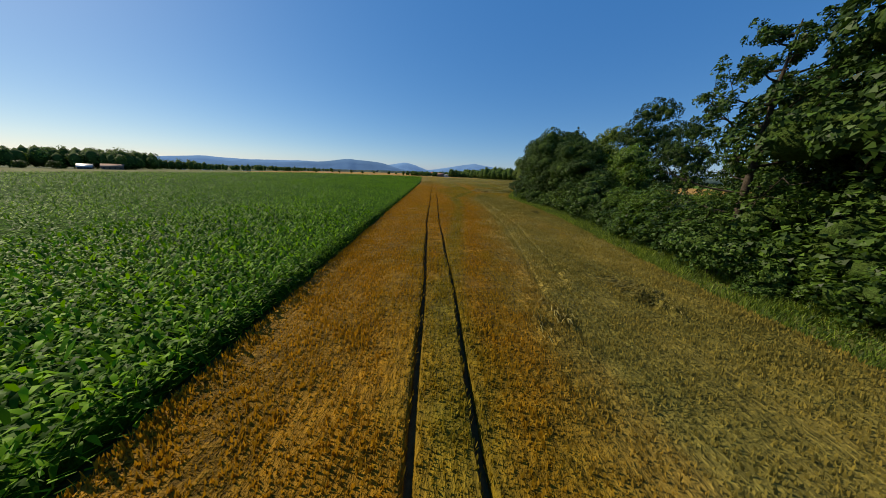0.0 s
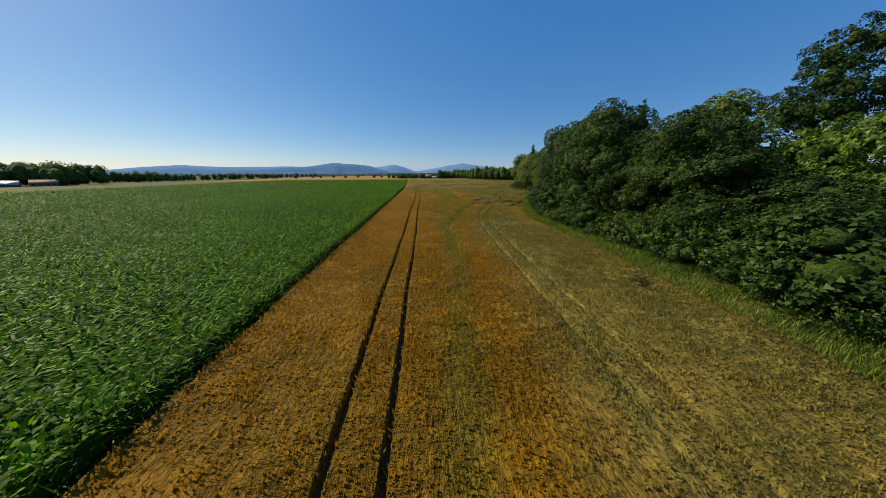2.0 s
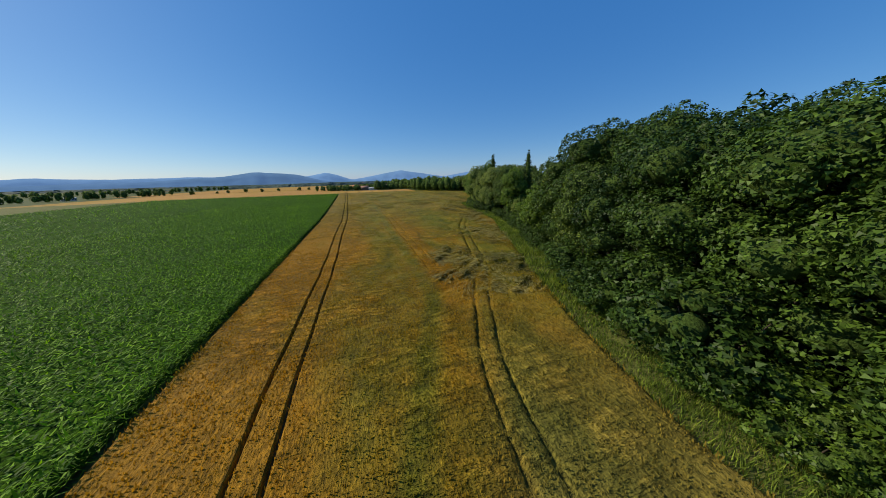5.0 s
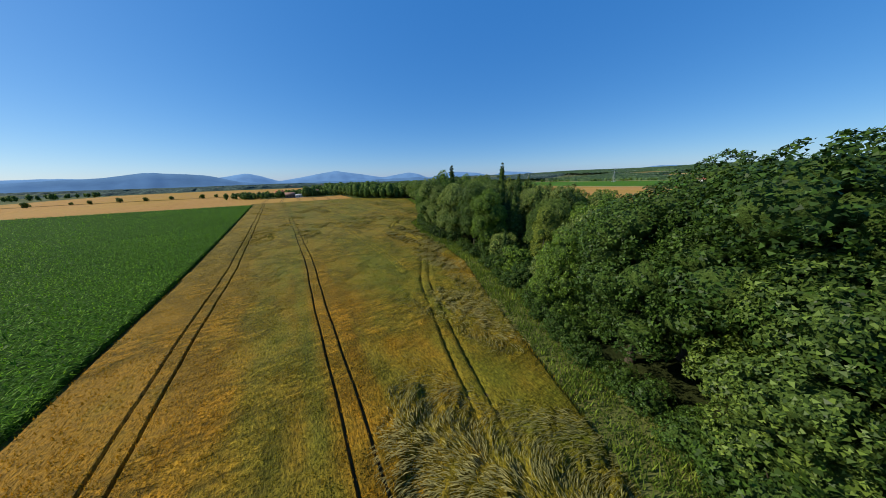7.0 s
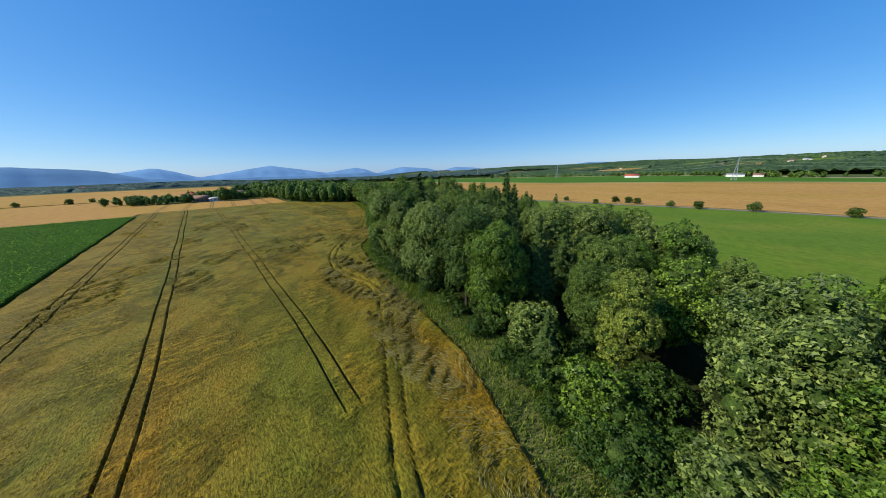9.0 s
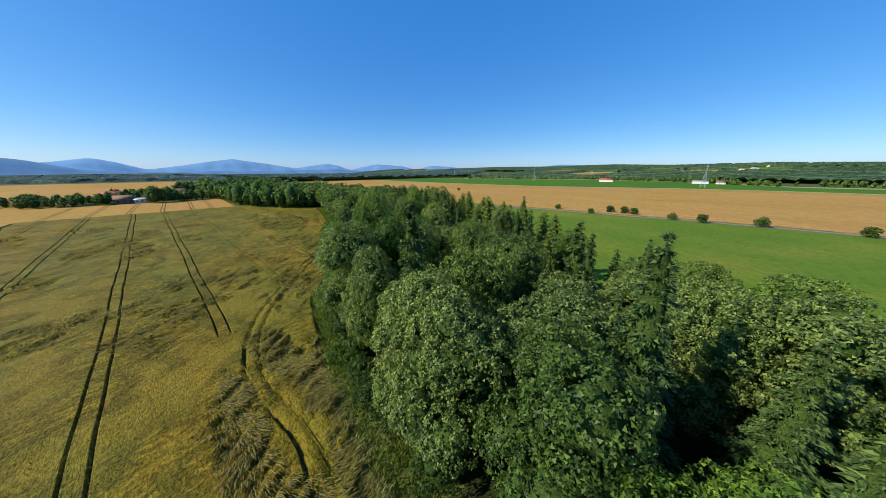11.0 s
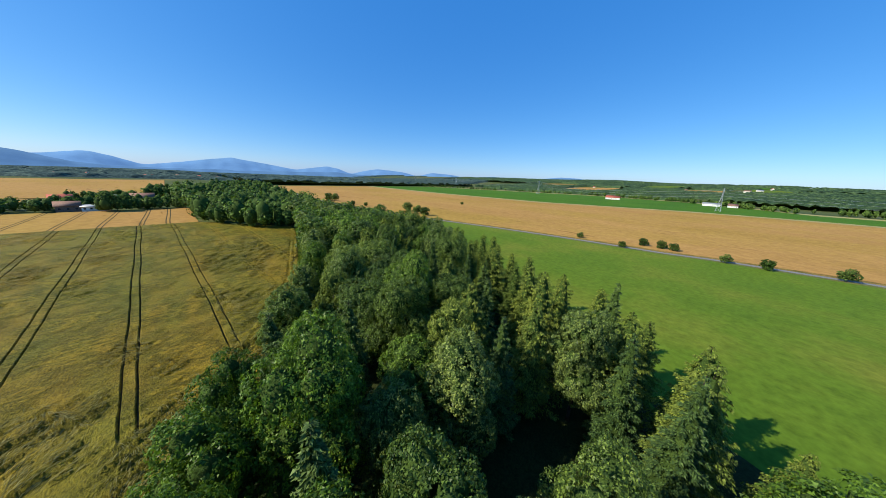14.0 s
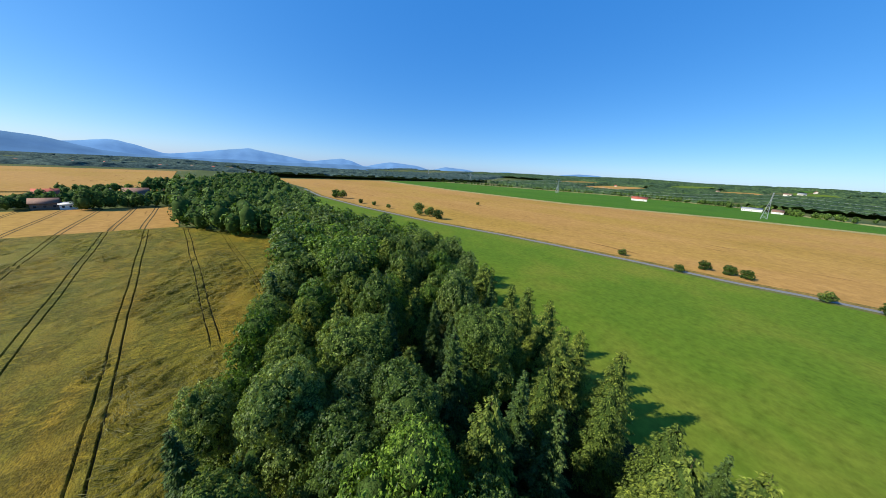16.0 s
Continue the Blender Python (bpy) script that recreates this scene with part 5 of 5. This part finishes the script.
belt(-520, 520, -330, 700, 70, 14, 12, 2.4, 70, "hedge and trees beyond the maize")


def canopy(name, x0, x1, y0, y1, cell, tall, cover, mat, label, seed, stretch=(1, 1), hide=None):
    """A far wood as one uneven sheet of crowns, with clearings."""
    r = np.random.RandomState(seed)
    xs, ys = np.arange(x0, x1, cell), np.arange(y0, y1, cell)
    gx, gy = np.meshgrid(xs, ys)
    gx = gx + r.uniform(-0.42, 0.42, gx.shape) * cell
    gy = gy + r.uniform(-0.42, 0.42, gy.shape) * cell
    w = waves(gx / stretch[0], gy / stretch[1], seed) * 0.75 + 0.25 * waves(gx * 3 / stretch[0], gy * 3 / stretch[1], seed + 1)
    inside = w > 1 - cover
    if hide is not None:
        inside &= ~hide(gx, gy)
    edge = inside.copy()
    edge[1:-1, 1:-1] = inside[1:-1, 1:-1] & inside[:-2, 1:-1] & inside[2:, 1:-1] & inside[1:-1, :-2] & inside[1:-1, 2:]
    h = np.where(edge, tall * r.uniform(0.55, 1.15, gx.shape), np.where(inside, tall * r.uniform(0.25, 0.6, gx.shape), -2.5))
    n = len(xs)
    i = (np.arange(len(ys) - 1)[:, None] * n + np.arange(n - 1)[None])
    keep = inside[:-1, :-1] | inside[1:, :-1] | inside[:-1, 1:] | inside[1:, 1:]
    i = i[keep]
    f = np.concatenate([np.stack([i, i + 1, i + 1 + n], 1), np.stack([i, i + 1 + n, i + n], 1)])
    v = np.stack([gx, gy, land(gx, gy) + h], -1).reshape(-1, 3)
    live, back = np.unique(f, return_inverse=True)
    return put(name, mesh_of(name, v[live], back.reshape(f.shape), mat), label, "woods", kind="stuff")


HILL_FIELDS = [(1940, 2330, 300, 500, "meadow"), (2420, 2640, 500, 760, "crop_green"), (1770, 1960, 130, 300, "ripe"), (1860, 2080, -70, 80, "meadow"), (1480, 1980, 540, 800, "ripe"),
               (1850, 2300, 850, 1130, "ditch"), (2350, 2620, 60, 260, "meadow"), (2080, 2240, -260, -120, "ripe"), (1600, 1720, 330, 450, "meadow"), (2150, 2320, -30, 100, "crop_green")]


def on_field(x, y):
    inside = np.zeros(np.shape(x), bool)
    for x0, x1, y0, y1, _ in HILL_FIELDS:
        inside |= (np.abs((x - (x0 + x1) / 2) / (x1 - x0) * 2) ** 3 + np.abs((y - (y0 + y1) / 2) / (y1 - y0) * 2) ** 3) < 1.05
    return inside


for x0, x1, y0, y1, m in HILL_FIELDS:
    cx, hx, cy, hy = (x0 + x1) / 2, (x1 - x0) / 2, (y0 + y1) / 2, (y1 - y0) / 2
    half = lambda y: hx * np.clip(1 - np.abs((y - cy) / hy) ** 3, 0.001, 1) ** (1 / 3)
    patch("hill_field", lambda y: cx - half(y), lambda y: cx + half(y), y0, y1, M[m], "small field on the wooded slope", "field", 1.2, 24, 12)
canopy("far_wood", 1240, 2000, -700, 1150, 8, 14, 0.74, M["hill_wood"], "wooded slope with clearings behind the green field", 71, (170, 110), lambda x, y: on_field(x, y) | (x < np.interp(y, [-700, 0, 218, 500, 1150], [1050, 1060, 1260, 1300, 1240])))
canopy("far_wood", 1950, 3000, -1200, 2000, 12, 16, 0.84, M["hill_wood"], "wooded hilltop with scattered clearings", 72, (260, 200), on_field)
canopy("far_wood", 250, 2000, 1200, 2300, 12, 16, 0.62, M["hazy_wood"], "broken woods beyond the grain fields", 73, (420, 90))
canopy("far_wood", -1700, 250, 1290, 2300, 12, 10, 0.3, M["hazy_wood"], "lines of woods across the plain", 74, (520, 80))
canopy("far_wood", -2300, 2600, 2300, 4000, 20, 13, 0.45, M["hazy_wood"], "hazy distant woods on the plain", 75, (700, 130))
belt(-1000, 1000, -420, 1200, 120, 30, 14, 3, 60, "line of trees across the plain")
belt(1015, 60, 1190, 225, 60, 8, 14, 3, 80, "tree belt behind the green field")
belt(1066, -420, 1074, 45, 70, 9, 15, 3, 80, "tree belt behind the green field")
belt(1195, 225, 1260, 560, 60, 8, 14, 3, 80, "tree belt behind the green field")
belt(1240, 560, 920, 1240, 90, 10, 10, 3, 60, "tree row behind the green field")
belt(0, 558, 6, 560, 6, 3, 9, 1.2, 160, "trees beside the farmstead")
belt(32, 545, 50, 551, 16, 3, 15, 1.2, 200, "tall trees before the farmstead")
belt(52, 556, 84, 556, 26, 5, 10, 1.2, 160, "hedge of trees at the field end")
belt(0, 600, 84, 610, 14, 8, 11, 1.4, 130, "trees among the farm buildings")
belt(-40, 562, -6, 558, 12, 3, 8, 1.2, 130, "hedge beside the ripe grain")
belt(-14, 574, 70, 584, 60, 6, 9, 1.5, 90, "trees round the farmstead")
belt(-60, 600, -12, 570, 34, 7, 9, 1.5, 80, "hedge beside the farmstead")
belt(10, 655, 40, 690, 24, 8, 9, 1.6, 80, "trees behind the farmstead")
belt(56, 690, 75, 720, 16, 6, 15, 2.0, 80, "clump of trees in the grain field")

# roadside bushes
for x, y, s in ((312, 271, 0.9), (304, 239, 0.9), (325, 229, 1.15), (325, 218, 1.2), (324, 211, 1.1), (312, 185, 1.0), (312, 168, 1.25), (318, 140, 1.25), (292, 480, 2.2), (286, 452, 1.9),
                (284, 436, 2.0), (280, 462, 1.2), (275, 520, 1.0), (268, 545, 1.1), (262, 570, 1.2), (255, 640, 2.4), (262, 632, 2.2), (429, 503, 1.0), (318, 100, 1.2), (320, 70, 1.1)):
    plant("roadbush", rnd.randrange(2), x, y, s, rnd.uniform(0, 360), 1.1)
for k in range(9):
    plant("roadbush", k, -270 + 26 * k + rnd.uniform(-8, 8), 655 + 4 * k, rnd.uniform(0.8, 1.5), rnd.uniform(0, 360))


put("weeds", weeds("weeds", rng, 16000, 0, 95, 0.13), "lush green nettles at the foot of the trees", "weeds", kind="stuff")
put("weeds", weeds("weeds", rng, 22000, 95, 275, 0.2), "lush green nettles at the foot of the trees", "weeds", kind="stuff")


# ---- buildings ----
M["plaster"] = plain_mat("pale_plaster", (0.62, 0.58, 0.50), 0.9, 0, 0.12, 0.8)
M["white_wall"] = plain_mat("white_wall", (0.74, 0.73, 0.70), 0.8, 0, 0.1, 0.8)
M["red_tiles"] = plain_mat("red_roof_tiles", (0.36, 0.085, 0.05), 0.8, 0, 0.25, 1.2)
M["brown_tiles"] = plain_mat("brown_roof_tiles", (0.20, 0.11, 0.075), 0.85, 0, 0.25, 1.2)
M["grey_sheet"] = plain_mat("grey_roof_sheet", (0.30, 0.31, 0.32), 0.5, 0.1, 0.15, 0.6)
M["dark_pane"] = plain_mat("dark_window", (0.03, 0.035, 0.04), 0.15, 0, 0.1, 1.0)
M["steel"] = plain_mat("galvanised_steel", (0.42, 0.44, 0.45), 0.55, 0.6, 0.15, 1.0)
M["wood_wall"] = plain_mat("weathered_boards", (0.16, 0.12, 0.09), 0.9, 0, 0.3, 1.5)


def box(x0, x1, y0, y1, z0, z1):
    v = [(x, y, z) for x in (x0, x1) for y in (y0, y1) for z in (z0, z1)]
    return np.array(v, float), np.array([(0, 1, 3, 2), (4, 6, 7, 5), (0, 4, 5, 1), (2, 3, 7, 6), (0, 2, 6, 4), (1, 5, 7, 3)])


def house(x, y, spin, long, deep, wall_h, roof_h, wall, roof, label, panes=4, sink=0.4, name="house", chimney=False, lift=0.0):
    """A gabled building: walls with gables, two roof slopes with eaves, windows on the long sides."""
    root = thing(name, label, "building", "")
    root.matrix_basis = pose(x, y, float(land(x, y)) + lift, 0, 0, spin)
    a, b, h = long / 2, deep / 2, wall_h
    v = [(-a, -b, -sink), (a, -b, -sink), (a, b, -sink), (-a, b, -sink), (-a, -b, h), (a, -b, h), (a, b, h), (-a, b, h), (-a, 0, h + roof_h), (a, 0, h + roof_h)]
    me = bpy.data.meshes.new("wall")
    me.from_pydata(v, [], [(0, 1, 5, 4), (2, 3, 7, 6), (1, 2, 6, 9, 5), (3, 0, 4, 8, 7), (3, 2, 1, 0)])
    me.materials.append(wall)
    put("wall", me, parent=root)
    o, t = 0.6, 0.25
    e = roof_h * 0.6 / b
    for s in (-1, 1):
        p = [(-a - o, s * (b + o), h - e), (a + o, s * (b + o), h - e), (a + o, 0, h + roof_h), (-a - o, 0, h + roof_h)]
        q = [(c[0], c[1], c[2] + t) for c in p]
        f = np.array([(0, 1, 2, 3), (7, 6, 5, 4), (0, 4, 5, 1), (1, 5, 6, 2), (2, 6, 7, 3), (3, 7, 4, 0)])
        put("roof", mesh_of("roof", np.array(p + q), f, roof), parent=root)
    for s in (-1, 1):
        for k in range(panes):
            cx = -a + (k + 0.5) * long / panes
            vv, ff = box(cx - 0.6, cx + 0.6, s * b - 0.03, s * b + 0.03, h * 0.35, h * 0.35 + 1.3)
            put("window", mesh_of("window", vv, ff, M["dark_pane"]), parent=root)
    if chimney:
        vv, ff = box(a * 0.4 - 0.4, a * 0.4 + 0.4, 0.3, 1.1, h + roof_h * 0.5, h + roof_h + 1.0)
        put("chimney", mesh_of("chimney", vv, ff, M["red_tiles"]), parent=root)
    return root


# the farmstead behind the fields
house(4, 622, 8, 13, 9, 4.5, 4, M["plaster"], M["red_tiles"], "farmhouse with a red tiled roof among trees", 5, chimney=True)
house(17, 558, 5, 12, 9, 4.5, 3, M["wood_wall"], M["brown_tiles"], "dark weathered wooden barn beside the field", 3)
house(30, 556, 4, 13, 7, 3.5, 1.2, M["white_wall"], M["grey_sheet"], "low white shed with a pale sheet roof", 4, name="shed")
house(54, 632, 3, 17, 10, 4, 4.5, M["plaster"], M["brown_tiles"], "long barn with a brown tiled roof", 5)
house(30, 668, 40, 6, 5, 2, 2.4, M["white_wall"], M["grey_sheet"], "small pale hut on the grass", 1, name="hut")
# hamlet beyond the maize
house(-372, 311, 40, 10, 8, 2.5, 3, M["wood_wall"], M["grey_sheet"], "long barn with a pale grey roof before a wood", 5, name="barn")
house(-358, 324, 40, 16, 10, 3, 3, M["wood_wall"], M["brown_tiles"], "low dark barn before a wood", 4, name="barn")
for k, (sx, sy, ln) in enumerate(((-520, 590, 16), (-490, 622, 20), (-420, 640, 15))):
    house(sx, sy, 45, ln, 10, 3, 1.6, M["white_wall"], M["grey_sheet"], "long low shed with a white roof", 6, name="shed")
# beyond the green field
house(1050, 412, 100, 38, 16, 6, 6, M["white_wall"], M["red_tiles"], "large building with a bright red roof", 8)
house(1085, 190, 92, 34, 12, 6, 3, M["white_wall"], M["grey_sheet"], "long white farm hall with a pale roof", 9)
house(1080, 150, 92, 18, 12, 5, 5, M["white_wall"], M["brown_tiles"], "white house with a grey-brown roof", 4)
vr = random.Random(3)
for k, (az, dist) in enumerate(((92.3, 1900), (94.5, 1850), (95.6, 1900), (96.6, 2050), (98.0, 2150), (99.6, 2200), (101, 2250), (88, 1800), (87, 1750), (96.2, 1700), (93.0, 2350), (94.2, 2400), (75, 1900), (73.5, 1950), (90.6, 1650), (91.3, 1680))):
    px, py = 90 + dist * math.sin(radians(az)), 220 + dist * math.cos(radians(az))
    big = 24 if k in (1, 2) else vr.uniform(8, 13)
    house(px, py, vr.uniform(0, 180), big, 9, 6, 4, M["plaster"], (M["red_tiles"], M["brown_tiles"], M["grey_sheet"])[k % 3],
          ("pale village house on the wooded hillside", "village house with a brown roof on the hillside", "white village house with a grey roof on the hill")[k % 3], 4, 12.0, lift=0.5)
for k in range(12):
    px, py = -330 + 60 * k + vr.uniform(-20, 20), 1500 + vr.uniform(-60, 200)
    house(px, py, vr.uniform(0, 180), vr.uniform(12, 24), 10, 5, 4.5, M["white_wall"], (M["red_tiles"], M["brown_tiles"])[k % 2], "distant village house on the plain", 3, 2.0)


# ---- power line ----
def pylon(x, y, spin, H):
    """A lattice mast: four legs, crossed braces, three cross-arms."""
    root = thing("pylon", "tall grey steel lattice power pylon", "pylon", "power line")
    root.matrix_basis = pose(x, y, float(land(x, y)) - 0.3, 0, 0, spin)
    w0, w1 = H * 0.085, H * 0.014
    at = lambda sx, sy, u: (sx * (w0 + (w1 - w0) * min(1, u / 0.72)), sy * (w0 + (w1 - w0) * min(1, u / 0.72)), H * u)
    r = H * 0.0065
    for sx in (-1, 1):
        for sy in (-1, 1):
            v, f = tube([at(sx, sy, 0), at(sx, sy, 0.72), at(sx, sy, 1.0)], [r, r * 0.8, r * 0.6], 4)
            put("leg", mesh_of("leg", v, f, M["steel"]), parent=root)
    us = (0, 0.16, 0.3, 0.42, 0.52, 0.61, 0.69, 0.76, 0.84, 0.92, 1.0)
    for side in range(4):
        c = ((-1, -1), (1, -1), (1, 1), (-1, 1), (-1, -1))
        pieces = []
        for u0, u1 in zip(us, us[1:]):
            pieces += [tube([at(*c[side], u0), at(*c[side + 1], u1)], [r * 0.5] * 2, 3), tube([at(*c[side + 1], u0), at(*c[side], u1)], [r * 0.5] * 2, 3)]
        v, f = joined(pieces)
        put("brace", mesh_of("brace", v, f, M["steel"]), parent=root)
    for u, arm in ((0.70, 0.22), (0.82, 0.28), (0.94, 0.18)):
        v, f = joined([tube([(-H * arm, 0, H * u), (0, sy * H * 0.014, H * (u + 0.03)), (H * arm, 0, H * u)], [r * 0.6] * 3, 3) for sy in (-1, 1)] + [tube([(-H * arm, 0, H * u), (H * arm, 0, H * u)], [r * 0.7] * 2, 3)])
        put("cross_arm", mesh_of("cross_arm", v, f, M["steel"]), parent=root)
    return root


LINE = [(860, -560), (862, 180), (1010, 640), (1290, 1290), (1560, 2000)]
for k, (x, y) in enumerate(LINE):
    a = LINE[max(k - 1, 0)]
    b = LINE[min(k + 1, len(LINE) - 1)]
    pylon(x, y, -math.degrees(math.atan2(b[0] - a[0], b[1] - a[1])), 48)
for (x0, y0), (x1, y1) in zip(LINE, LINE[1:]):
    d = Vector((x1 - x0, y1 - y0, 0)).normalized()
    n = Vector((d.y, -d.x, 0))
    for u, arm in ((0.70, 0.22), (0.82, 0.28), (0.94, 0.18)):
        for s in (-1, 1):
            a = Vector((x0, y0, float(land(x0, y0)) + 48 * u - 1.5)) + n * s * 48 * arm
            b = Vector((x1, y1, float(land(x1, y1)) + 48 * u - 1.5)) + n * s * 48 * arm
            pts = [a.lerp(b, t / 10) - Vector((0, 0, 14 * (1 - (t / 5 - 1) ** 2))) for t in range(11)]
            v, f = tube(pts, [0.07] * 11, 3)
            put("power_cable", mesh_of("power_cable", v, f, M["steel"]), "sagging steel power cable between two pylons", "cable", "power line")
